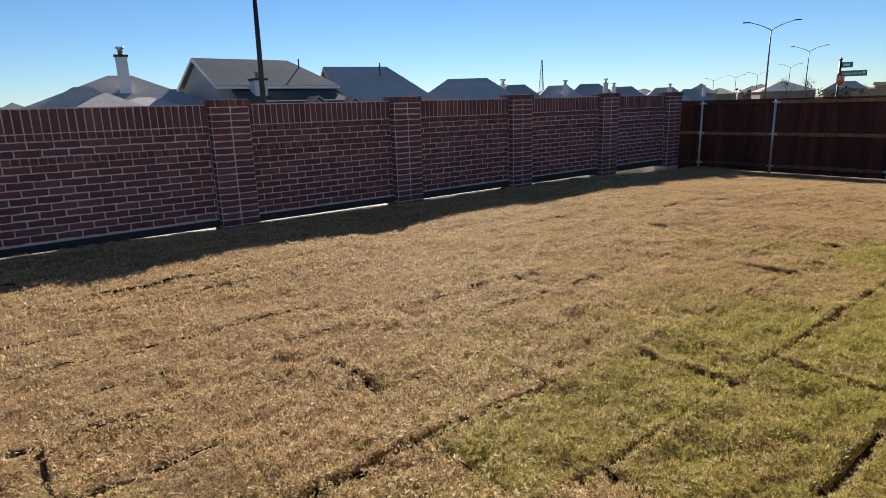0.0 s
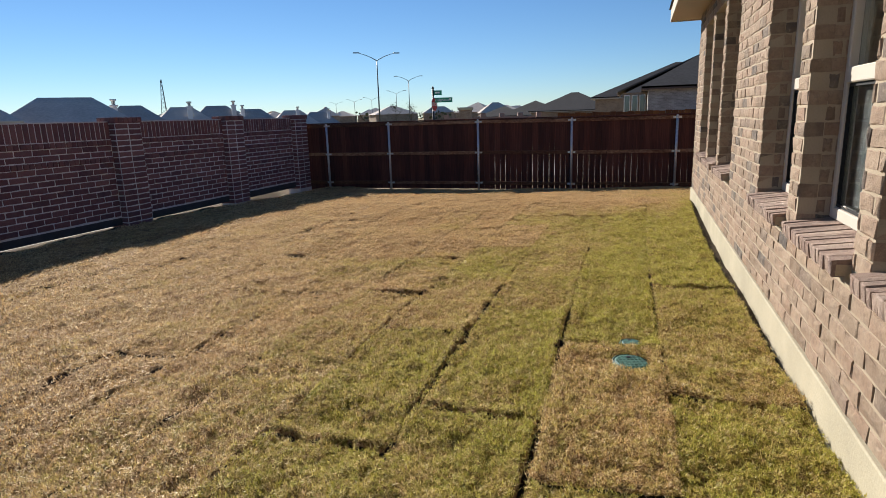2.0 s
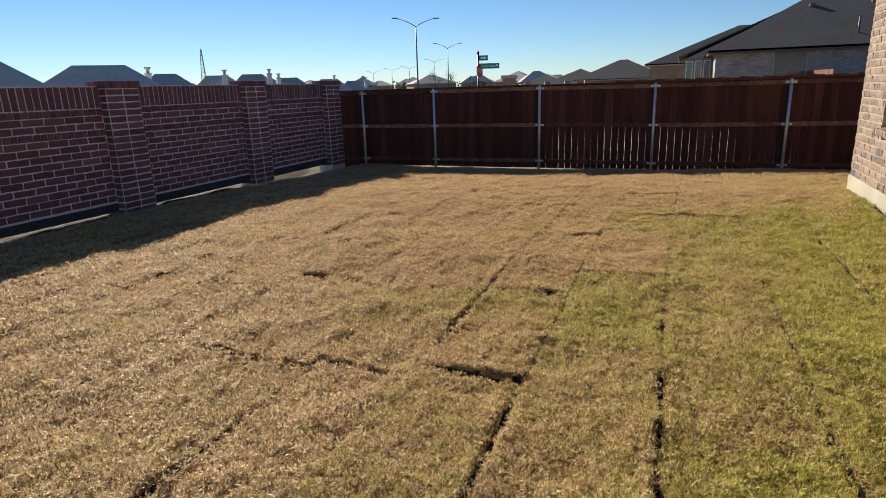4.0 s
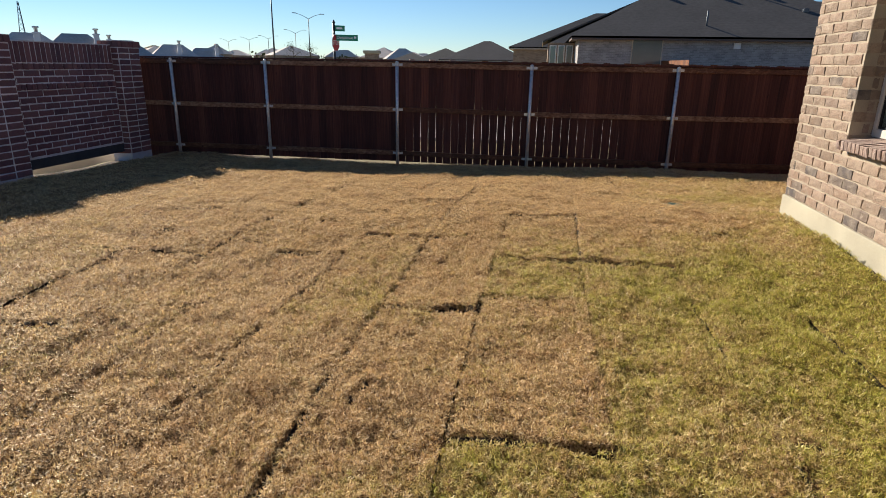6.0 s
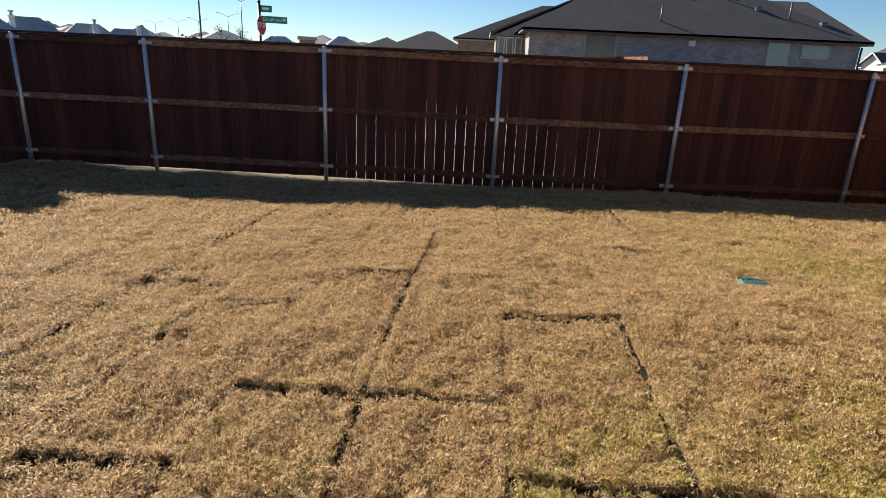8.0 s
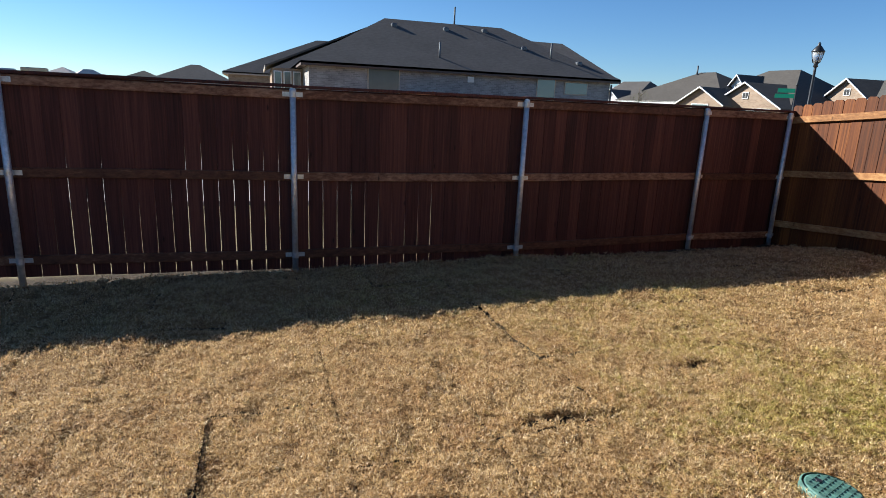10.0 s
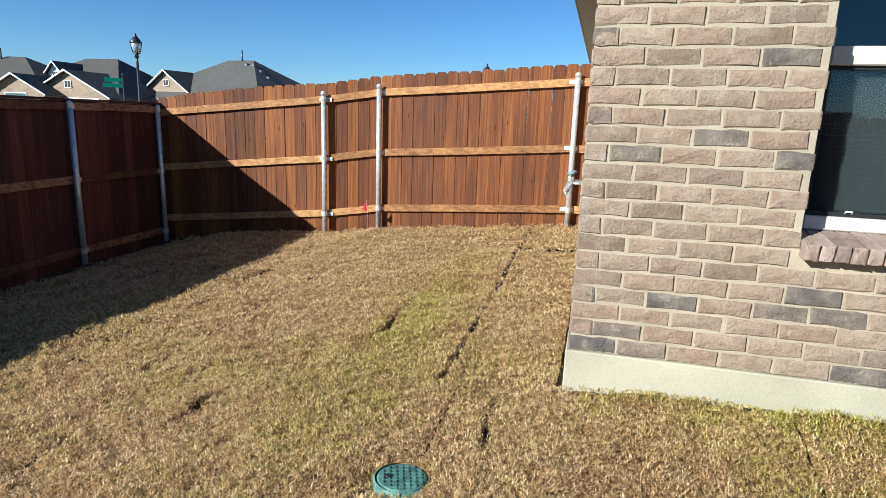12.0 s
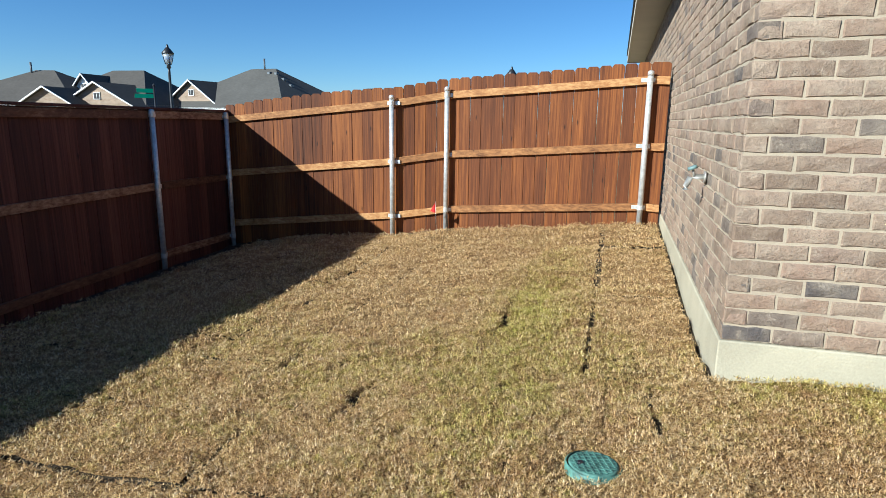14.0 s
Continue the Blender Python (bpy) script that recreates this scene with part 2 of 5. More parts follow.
def turf_mat(name, blade):
    """Dormant straw turf that turns green where the vigour attribute says so."""
    m = Mat(name, 0.85, 0, 0.2)
    at = m.node("Attribute")
    at.attribute_name = "vigour"
    v = at.outputs["Fac"]
    r = m.rand(True) if blade else m.ramp(m.noise(150, 4, 0.7), [(0.40, (0, 0, 0)), (0.60, (0.97, 0.97, 0.97))])
    straw = m.ramp(r, [(0.0, (0.10, 0.062, 0.032)), (0.10, (0.28, 0.17, 0.08)), (0.24, (0.62, 0.41, 0.185)), (0.6, (0.88, 0.635, 0.305)), (0.92, (0.90, 0.71, 0.43)), (1.0, (0.92, 0.77, 0.52))])
    green = m.ramp(r, [(0.0, (0.22, 0.225, 0.034)), (0.4, (0.48, 0.465, 0.075)), (0.8, (0.71, 0.64, 0.15)), (1.0, (0.76, 0.62, 0.25))])
    pick = m.math("ADD", v, m.math("MULTIPLY", m.math("SUBTRACT", m.noise(22, 4, 0.7), 0.5), 1.6))
    f = m.ramp(pick, [(0.31, (0, 0, 0)), (0.82, (1, 1, 1))])
    c = m.mix(f, straw, green)
    c = m.mix(m.ramp(m.noise(4.5, 5, 0.65), [(0.46, (0, 0, 0)), (0.66, (0.55, 0.55, 0.55))]), c, m.mix(1.0, c, (0.72, 0.60, 0.55), "MULTIPLY"))
    c = m.mix(m.ramp(m.noise(75, 3, 0.6), [(0.38, (0.6, 0.6, 0.6)), (0.52, (0, 0, 0))]), c, m.mix(1.0, c, (0.50, 0.42, 0.34), "MULTIPLY"))
    if not blade:
        c = m.mix(1.0, c, (0.56, 0.48, 0.39), "MULTIPLY")
        bare = m.ramp(m.math("ADD", v, 0.5), [(0.20, (1, 1, 1)), (0.42, (0, 0, 0))])
        c = m.mix(bare, c, m.ramp(m.noise(90, 5, 0.7), [(0.3, (0.018, 0.013, 0.009)), (0.7, (0.065, 0.045, 0.03))]))
        m.bump(m.noise(150, 4, 0.7), 1.0, 0.03)
        m.color(c)
        return m.m
    d, tr, mx = m.node("BsdfDiffuse"), m.node("BsdfTranslucent"), m.node("MixShader", Fac=0.40)
    m.link(c, d.inputs["Color"])
    m.link(c, tr.inputs["Color"])
    m.link(d.outputs[0], mx.inputs[1])
    m.link(tr.outputs[0], mx.inputs[2])
    gl, mg = m.node("BsdfGlossy", Roughness=0.42), m.node("MixShader", Fac=0.03)
    gl.inputs["Color"].default_value = (0.95, 0.90, 0.80, 1)
    m.link(mx.outputs[0], mg.inputs[1])
    m.link(gl.outputs[0], mg.inputs[2])
    m.link(mg.outputs[0], m.out.inputs["Surface"])
    return m.m


M_SOD = turf_mat("sod_mat", False)
M_GRASS = turf_mat("grass_blades", True)


# ---- mesh helpers ----
class Geo:
    def __init__(self):
        self.v, self.f, self.smooth = [], [], False

    def add(self, vs, fs):
        o = len(self.v)
        self.v += [tuple(p) for p in vs]
        self.f += [tuple(i + o for i in q) for q in fs]
        return self

    def box(self, x0, x1, y0, y1, z0, z1, c=0.0):
        """A box; c chamfers the edges of the upright sides and rims."""
        if c <= 0:
            p = [(x, y, z) for z in (z0, z1) for x, y in ((x0, y0), (x1, y0), (x1, y1), (x0, y1))]
            return self.add(p, [(3, 2, 1, 0), (4, 5, 6, 7), (0, 1, 5, 4), (1, 2, 6, 5), (2, 3, 7, 6), (3, 0, 4, 7)])
        vs = []
        for z, k in ((z0, 1), (z0 + c, 0), (z1 - c, 0), (z1, 1)):
            a = c * k
            for x, y in ((x0 + c, y0 + a), (x1 - c, y0 + a), (x1 - a, y0 + c), (x1 - a, y1 - c), (x1 - c, y1 - a), (x0 + c, y1 - a), (x0 + a, y1 - c), (x0 + a, y0 + c)):
                vs.append((x, y, z))
        fs = [tuple(range(7, -1, -1)), tuple(range(24, 32))]
        for r in range(3):
            for i in range(8):
                j = (i + 1) % 8
                fs.append((r * 8 + i, r * 8 + j, r * 8 + 8 + j, r * 8 + 8 + i))
        return self.add(vs, fs)

    def tube(self, path, radii, n=12, cap=True):
        """A round bar along a path of points."""
        path = [Vector(p) for p in path]
        vs, fs = [], []
        for i, p in enumerate(path):
            d = (path[min(i + 1, len(path) - 1)] - path[max(i - 1, 0)]).normalized()
            u = d.orthogonal().normalized() if abs(d.z) < 0.99 else Vector((1, 0, 0))
            w = d.cross(u).normalized()
            u = w.cross(d)
            r = radii[i] if isinstance(radii, (list, tuple)) else radii
            for k in range(n):
                a = 2 * math.pi * k / n
                vs.append(p + u * (r * math.cos(a)) + w * (r * math.sin(a)))
        for i in range(len(path) - 1):
            for k in range(n):
                l = (k + 1) % n
                fs.append((i * n + k, i * n + l, i * n + n + l, i * n + n + k))
        if cap:
            fs += [tuple(range(n - 1, -1, -1)), tuple(range((len(path) - 1) * n, len(path) * n))]
        self.smooth = True
        return self.add(vs, fs)

    def moved(self, m):
        self.v = [tuple(m @ Vector(p)) for p in self.v]
        return self

    def mesh(self, name, mat):
        me = bpy.data.meshes.new(name)
        me.from_pydata(self.v, [], self.f)
        me.materials.append(mat)
        me.validate()
        if self.smooth:
            me.polygons.foreach_set("use_smooth", [len(p.vertices) == 4 for p in me.polygons])
        return me


def thing(name, at=(0, 0, 0), yaw=0.0, label="", category="", group="", kind=""):
    """An empty at the base of a thing that parents its parts."""
    ob = new(name)
    ob.empty_display_size = 0.1
    ob.matrix_basis = pose(*at, 0, 0, yaw)
    return tagged(ob, label, category, group, kind)


def part(name, geo, mat, parent, label="", m=None):
    """One mesh object under a thing or a part; geo is in the parent's space."""
    me = geo.mesh(name, mat) if isinstance(geo, Geo) else geo
    ob = new(name, me)
    ob.parent = parent
    if m is not None:
        ob.matrix_basis = m
    return tagged(ob, label)


def solo(name, geo, mat, label, category, kind="", group=""):
    return tagged(new(name, geo.mesh(name, mat) if isinstance(geo, Geo) else geo), label, category, group, kind)


def array_mesh(name, verts, tris, mat, attr=None, quads=False):
    """A mesh straight from arrays."""
    me = bpy.data.meshes.new(name)
    k = 4 if quads else 3
    me.vertices.add(len(verts))
    me.vertices.foreach_set("co", np.asarray(verts, np.float32).ravel())
    me.loops.add(len(tris) * k)
    me.loops.foreach_set("vertex_index", np.asarray(tris, np.int32).ravel())
    me.polygons.add(len(tris))
    me.polygons.foreach_set("loop_start", np.arange(0, len(tris) * k, k, dtype=np.int32))
    me.materials.append(mat)
    if attr is not None:
        a = me.attributes.new("vigour", "FLOAT", "POINT")
        a.data.foreach_set("value", np.asarray(attr, np.float32))
    me.update(calc_edges=True)
    return me


# ---- lie of the land ----
HASH = np.random.RandomState(7).rand(256, 256)


def vnoise(x, y, scale):
    """Smooth value noise, 0 to 1."""
    x, y = np.asarray(x) * scale + 1000, np.asarray(y) * scale + 1000
    xi, yi = np.floor(x).astype(int), np.floor(y).astype(int)
    fx, fy = x - xi, y - yi
    fx, fy = fx * fx * (3 - 2 * fx), fy * fy * (3 - 2 * fy)
    h = lambda a, b: HASH[a % 256, b % 256]
    return (h(xi, yi) * (1 - fx) + h(xi + 1, yi) * fx) * (1 - fy) + (h(xi, yi + 1) * (1 - fx) + h(xi + 1, yi + 1) * fx) * fy


def step01(x, a, b):
    t = np.clip((x - a) / (b - a), 0, 1)
    return t * t * (3 - 2 * t)


def land(x, y):
    """Height of the turf: highest along the house, falling to the brick wall and to the back fence."""
    x, y = np.asarray(x, float), np.asarray(y, float)
    z = 0.150 - 0.0062 * np.clip(x, 0.0, 10.8) - 0.0345 * (y + 1.0) + 0.017
    k = np.interp(y, [-6.0, -3.0, -1.0, 4.0, 8.5], [0.100, 0.097, 0.080, 0.064, 0.030])
    d = np.maximum(x - 10.4, 0)
    z = z - k * d * d / (d + 0.6)
    bumps = (vnoise(x, y, 0.9) - 0.5) * 0.05 + (vnoise(x, y, 2.7) - 0.5) * 0.03
    inside = step01(x, -6, -3) * step01(-x, -17.2, -16.6) * step01(-y, -9.6, -9.2) * step01(y, -6.0, -5.3)
    z = z + bumps * inside
    z = z - 0.085 * step01(y, 7.9, 9.0) - 0.05 * step01(x, 15.1, 16.1) * step01(-y, -8.0, -6.5)
    z = z + (vnoise(x, y * 0.3, 1.7) - 0.5) * 0.075 * step01(y, 8.2, 8.9)
    z = z + 0.055 * step01(x, 6.5, 9.0) * step01(-x, -11.3, -10.9) * step01(-y, 0.35, 0.95) * step01(y, -1.4, -1.1)
    return z * inside + (-0.55) * (1 - inside)


# ---- ground ----
def build_ground():
    def axis(a, b, step, far):
        out = list(np.arange(a, b + 1e-6, step))
        lo, hi = [], []
        w, p, q = 0.6, a, b
        while p > -far:
            p, q = p - w, q + w
            lo.append(p), hi.append(q)
            w *= 1.45
        return np.array(lo[::-1] + out + hi)

    xs, ys = axis(-3.0, 17.4, 0.075, 3000), axis(-6.2, 9.8, 0.075, 3000)
    X, Y = np.meshgrid(xs, ys, indexing="ij")
    Z = land(X, Y) - 0.045 + (vnoise(X, Y, 14) - 0.5) * 0.02
    n, m = len(xs), len(ys)
    idx = np.arange(n * m).reshape(n, m)
    q = np.stack([idx[:-1, :-1], idx[1:, :-1], idx[1:, 1:], idx[:-1, 1:]], -1).reshape(-1, 4)
    me = array_mesh("ground", np.stack([X, Y, Z], -1).reshape(-1, 3), q, M_SOIL, quads=True)
    me.polygons.foreach_set("use_smooth", [True] * len(me.polygons))
    return tagged(new("ground", me), "bare brown soil under and between the sod, dry field beyond", "ground", kind="structure")


ground = build_ground()

# ---- bricks ----
rng = np.random.RandomState(11)


def brick_verts(l, h, depth, c=0.005, jit=0.0044):
    """A brick with ragged front edges, front face on -y at 0, base corner at the origin."""
    j = lambda k=1.0: rng.uniform(-jit, jit) * k
    v = [(0, depth, 0), (l, depth, 0), (l, depth, h), (0, depth, h)]
    p, q = rng.uniform(0.22, 0.42), rng.uniform(0.58, 0.78)
    ring = [(0, 0), (p, 0), (q, 0), (1, 0), (1, 1), (q, 1), (p, 1), (0, 1)]
    for y, a in ((c, 0), (0, c)):
        for x, z in ring:
            v.append((a + x * (l - 2 * a) + j(0.8), y + j(0.7), a + z * (h - 2 * a) + j()))
    # two points in the face make it hand-moulded rather than flat
    for f in (0.3, 0.7):
        v.append((l * (f + rng.uniform(-0.06, 0.06)), -abs(j(1.3)), h * rng.uniform(0.4, 0.6)))
    return np.array(v)


BRICK_F = [(4, 5, 6, 7, 1, 0), (7, 8, 2, 1), (8, 9, 10, 11, 3, 2), (11, 4, 0, 3)] + \
          [(12 + i, 12 + (i + 1) % 8, 4 + (i + 1) % 8, 4 + i) for i in range(8)] + \
          [(12, 13, 20), (13, 14, 21, 20), (14, 15, 21), (15, 16, 21), (16, 17, 21), (17, 18, 20, 21), (18, 19, 20), (19, 12, 20)]


class Bricks:
    """Lays bricks: near ones as objects that share a few meshes, the others joined into one mesh."""

    def __init__(self, parent, mat, mat_field, singles=True):
        self.parent, self.mat, self.field_mat = parent, mat, mat_field
        self.kinds, self.v, self.f, self.count = {}, [], [], 0

    def lay(self, m, l, h, depth, single, name="brick"):
        key = (round(l, 3), round(h, 3), round(depth, 3))
        if single:
            if key not in self.kinds:
                self.kinds[key] = [bpy.data.meshes.new("brick") for _ in range(4)]
                for me in self.kinds[key]:
                    me.from_pydata([tuple(p) for p in brick_verts(l, h, depth)], [], BRICK_F)
                    me.materials.append(self.mat)
            part(name, self.kinds[key][rng.randint(4)], None, self.parent, m=m)
            self.count += 1
            return
        o = len(self.v)
        self.v += [tuple(m @ Vector(p)) for p in brick_verts(l, h, depth)]
        self.f += [tuple(i + o for i in q) for q in BRICK_F]

    def finish(self, label):
        if self.v:
            g = Geo()
            g.v, g.f = self.v, self.f
            tagged(part("brickwork", g, self.field_mat, self.parent, label), kind="stuff")


# ---- house beside the lawn ----
HX, HY, HTOP, HBASE = 10.945, -1.015, 2.86, 0.30
COURSE, MODULE, JOINT = 0.0797, 0.218, 0.010
WIN_Z0, WIN_Z1 = 0.918, 2.60
WINDOWS = [(2.345, 3.265), (3.47, 4.39), (4.61, 5.53), (6.95, 7.86), (8.05, 8.96), (9.14, 10.05)]
HWEST, HSOUTH = -4.0, -14.5


def build_house():
    house = thing("house", (0, 0, 0), 0, "single-storey house of mottled tan brick on a painted foundation", "house")
    # mortar backing, with the openings cut through it
    g = Geo()
    yb, yf = HY - 0.26, HY - 0.005
    cuts = sorted(WINDOWS)
    x = HWEST
    for a, b in cuts + [(HX - 0.005, None)]:
        g.box(x, a - (0.003 if b is not None else 0), yb, yf, HBASE, HTOP)
        if b is not None:
            g.box(a - 0.003, b + 0.003, yb, yf, HBASE, WIN_Z0 - 0.06)
            g.box(a - 0.003, b + 0.003, yb, yf, WIN_Z1, HTOP)
            x = b + 0.003
    g.box(HX - 0.20, HX - 0.005, HSOUTH, yb, HBASE, HTOP)
    g.box(HWEST, HX - 0.2, HSOUTH, HSOUTH + 0.2, HBASE, HTOP)
    g.box(HWEST, HWEST + 0.2, HSOUTH + 0.2, yb, HBASE, HTOP)
    part("wall", g, M_MORTAR, house, "pale tan mortar bed of the brick walls")
    f = Geo().box(HWEST - 0.012, HX + 0.012, HSOUTH, HY + 0.014, -0.5, HBASE - 0.004, 0.006)
    part("foundation", f, M_CONC, house, "cream painted concrete foundation")
    # bricks
    bk = Bricks(house, M_TAN, M_TAN_I)
    rows = int((HTOP - HBASE) / COURSE)
    quarter = 0.105
    for r in range(rows):
        z = HBASE + r * COURSE
        h = COURSE - JOINT
        # long wall, laid from the corner westwards
        xr = HX
        first = MODULE if r % 2 == 0 else quarter
        while xr > 1.2:
            ln = first
            first = MODULE
            x0, x1 = xr - ln + JOINT, xr
            xr -= ln
            spans = [(x0, x1)]
            for a, b in WINDOWS:
                nxt = []
                for s0, s1 in spans:
                    if z + h > WIN_Z0 - 0.105 and z < WIN_Z1 and s1 > a and s0 < b:
                        if s0 < a - 0.03:
                            nxt.append((s0, a))
                        if s1 > b + 0.03:
                            nxt.append((b, s1))
                    else:
                        nxt.append((s0, s1))
                spans = nxt
            for s0, s1 in spans:
                if s1 - s0 < 0.03:
                    continue
                off = rng.uniform(-0.002, 0.003)
                # front on +y: turn the brick round
                m = pose(s1, HY + off, z + rng.uniform(-0.001, 0.001), 0, 0, 180 + rng.uniform(-0.3, 0.3))
                bk.lay(m, round(s1 - s0, 2), h, 0.09, s0 > 9.95 and z < 2.25)
        # side wall, from the corner southwards
        yr = HY
        first = quarter if r % 2 == 0 else MODULE
        while yr > -14.3:
            ln = first
            first = MODULE
            y1, y0 = yr, yr - ln + JOINT
            yr -= ln
            m = pose(HX + rng.uniform(-0.002, 0.003), y0, z, 0, 0, 90 + rng.uniform(-0.3, 0.3))
            bk.lay(m, round(y1 - y0, 2), h, 0.09, y0 > -2.2 and z < 2.25)
        # reveals of the openings
        for a, b in WINDOWS:
            if WIN_Z0 - 0.02 < z + h and z < WIN_Z1:
                for xw, yaw in ((b, -90), (a, 90)):
                    parts = [(0.0, 0.125)] if r % 2 else [(0.0, 0.05), (0.06, 0.125)]
                    for d0, d1 in parts:
                        m = pose(xw, HY - 0.09 - d0 if yaw == -90 else HY - 0.09 - d1, z, 0, 0, yaw)
                        bk.lay(m, d1 - d0 - 0.006, h, 0.02, False)
    bk.finish("mottled tan and brown brickwork with raked mortar joints")
    # roof: soffit, fascia, hip
    o, e = 0.42, HTOP
    x0, x1, y0, y1 = HWEST - o, HX + o, HSOUTH - o, HY + o
    part("soffit", Geo().box(x0 + 0.02, x1 - 0.02, y0 + 0.02, y1 - 0.02, e, e + 0.02), M_TRIM, house, "tan painted soffit boards")
    fs = Geo()
    for a in ((x0, x1, y1 - 0.02, y1), (x0, x1, y0, y0 + 0.02), (x0, x0 + 0.02, y0 + 0.02, y1 - 0.02), (x1 - 0.02, x1, y0 + 0.02, y1 - 0.02)):
        fs.box(*a, e - 0.02, e + 0.17)
    part("fascia", fs, M_TRIM, house, "tan fascia board")
    rg = Geo()
    dd = (y1 - y0) / 2
    zt = e + 0.17
    ym = (y0 + y1) / 2
    rg.add([(x0 - .03, y0 - .03, zt), (x1 + .03, y0 - .03, zt), (x1 + .03, y1 + .03, zt), (x0 - .03, y1 + .03, zt), (x0 + dd, ym, zt + dd * 0.58), (x1 - dd, ym, zt + dd * 0.58)],
           [(0, 1, 5, 4), (1, 2, 5), (2, 3, 4, 5), (3, 0, 4), (3, 2, 1, 0)])
    part("roof", rg, M_ROOF, house, "charcoal shingle hip roof")
    # windows
    for i, (a, b) in enumerate(WINDOWS):
        w = part("window", Geo().box(a, b, HY - 0.215, HY - 0.210, WIN_Z0, WIN_Z0 + 0.005), M_VINYL, house)
        yf0, yf1 = HY - 0.225, HY - 0.155
        fr, t = Geo(), 0.045
        fr.box(a, a + t, yf0, yf1, WIN_Z0, WIN_Z1, 0.005)
        fr.box(b - t, b, yf0, yf1, WIN_Z0, WIN_Z1, 0.005)
        fr.box(a + t, b - t, yf0, yf1, WIN_Z0, WIN_Z0 + 0.06, 0.005)
        fr.box(a + t, b - t, yf0, yf1, WIN_Z1 - 0.05, WIN_Z1, 0.005)
        part("window_frame", fr, M_VINYL, w, "off-white vinyl frame")
        part("meeting_rail", Geo().box(a + t, b - t, yf0 + 0.005, yf1 + 0.006, 1.597, 1.672, 0.006), M_VINYL, w)
        gl = part("upper_pane", Geo().box(a + t, b - t, HY - 0.200, HY - 0.195, 1.672, WIN_Z1 - 0.05), M_GLASS, w, "reflecting window glass")
        gl.visible_shadow = False
        gl = part("lower_pane", Geo().box(a + t, b - t, HY - 0.189, HY - 0.184, WIN_Z0 + 0.06, 1.597), M_GLASS, w)
        gl.visible_shadow = False
        sc = part("insect_screen", Geo().box(a + t + 0.018, b - t - 0.018, HY - 0.210, HY - 0.208, WIN_Z0 + 0.078, 1.582), M_SCREEN, w, "dark grey insect screen over the lower sash")
        sf, k = Geo(), 0.016
        for q in ((a + t + .002, a + t + k, WIN_Z0 + .062, 1.595), (b - t - k, b - t - .002, WIN_Z0 + .062, 1.595)):
            sf.box(q[0], q[1], HY - 0.183, HY - 0.168, q[2], q[3])
        sf.box(a + t + k, b - t - k, HY - 0.183, HY - 0.168, WIN_Z0 + .062, WIN_Z0 + .078)
        sf.box(a + t + k, b - t - k, HY - 0.183, HY - 0.168, 1.580, 1.595)
        part("screen_frame", sf, M_SCREEN, w)
        part("screen_tab", Geo().tube([(b - 0.2, HY - 0.175, WIN_Z0 + 0.068), (b - 0.2, HY - 0.160, WIN_Z0 + 0.085), (b - 0.225, HY - 0.160, WIN_Z0 + 0.085), (b - 0.225, HY - 0.175, WIN_Z0 + 0.068)], 0.004, 6), M_VINYL, w)
        # sloping rowlock sill
        n = 16
        wd = (b - a) / n
        for q in range(n):
            bw = wd - 0.008
            v = brick_verts(bw, 0.067, 0.25, 0.004, 0.003)
            gg = Geo().add([tuple(p) for p in v], BRICK_F + [(3, 2, 1, 0)])
            x_at = a + q * wd + bw + 0.005
            part("sill_brick", gg.mesh("sill_brick", M_SILL), None, house, m=pose(x_at, HY + 0.062 + rng.uniform(-.004, .004), WIN_Z0 - 0.096 + rng.uniform(-.004, .004), 7, 0, 180))
        part("sill_bed", Geo().box(a + 0.003, b - 0.003, HY - 0.18, HY + 0.050, WIN_Z0 - 0.092, WIN_Z0 - 0.046), M_MORTAR, house)
        # dim room behind the glass
        rm = Geo()
        rm.box(a - 0.4, b + 0.4, HY - 2.6, HY - 2.55, 0.3, 2.8)
        part("room_wall", rm, M_ROOM, house)
    fl = Geo().box(HWEST + .2, HX - .2, HSOUTH + .2, HY - .2, 0.30, 0.32)
    part("room_floor", fl, M_ROOM, house)
    # downpipe strap and weep gaps stay part of the wall; hose tap on the side wall
    tap = thing("hose_tap", (HX + 0.012, -1.98, 0.985), 0, "weathered brass hose tap with a teal handle on the brick wall", "tap")
    part("spout", Geo().tube([(-0.02, 0, 0), (0.05, 0, 0.0), (0.085, 0, -0.01), (0.105, 0, -0.06), (0.105, 0, -0.08)], [0.016, 0.016, 0.018, 0.017, 0.022], 10), M_BRASS, tap)
    part("flange", Geo().tube([(-0.004, 0, 0), (0.008, 0, 0)], 0.035, 14), M_BRASS, tap)
    part("stem", Geo().tube([(0.06, 0, 0.0), (0.075, 0, 0.05)], 0.008, 8), M_BRASS, tap)
    part("handle", Geo().tube([(0.072, -0.0, 0.045), (0.079, 0, 0.062)], [0.03, 0.028], 10), M_TEAL, tap, "teal tap handle")
    return house


house = build_house()


# ---- red brick screening wall ----
WY, WTOP = 9.0, 1.590
PILLARS = [-0.50, 3.05, 6.36, 9.42, 12.56, 15.48]
PW = 0.60
UC, UM = 0.1016, 0.3048


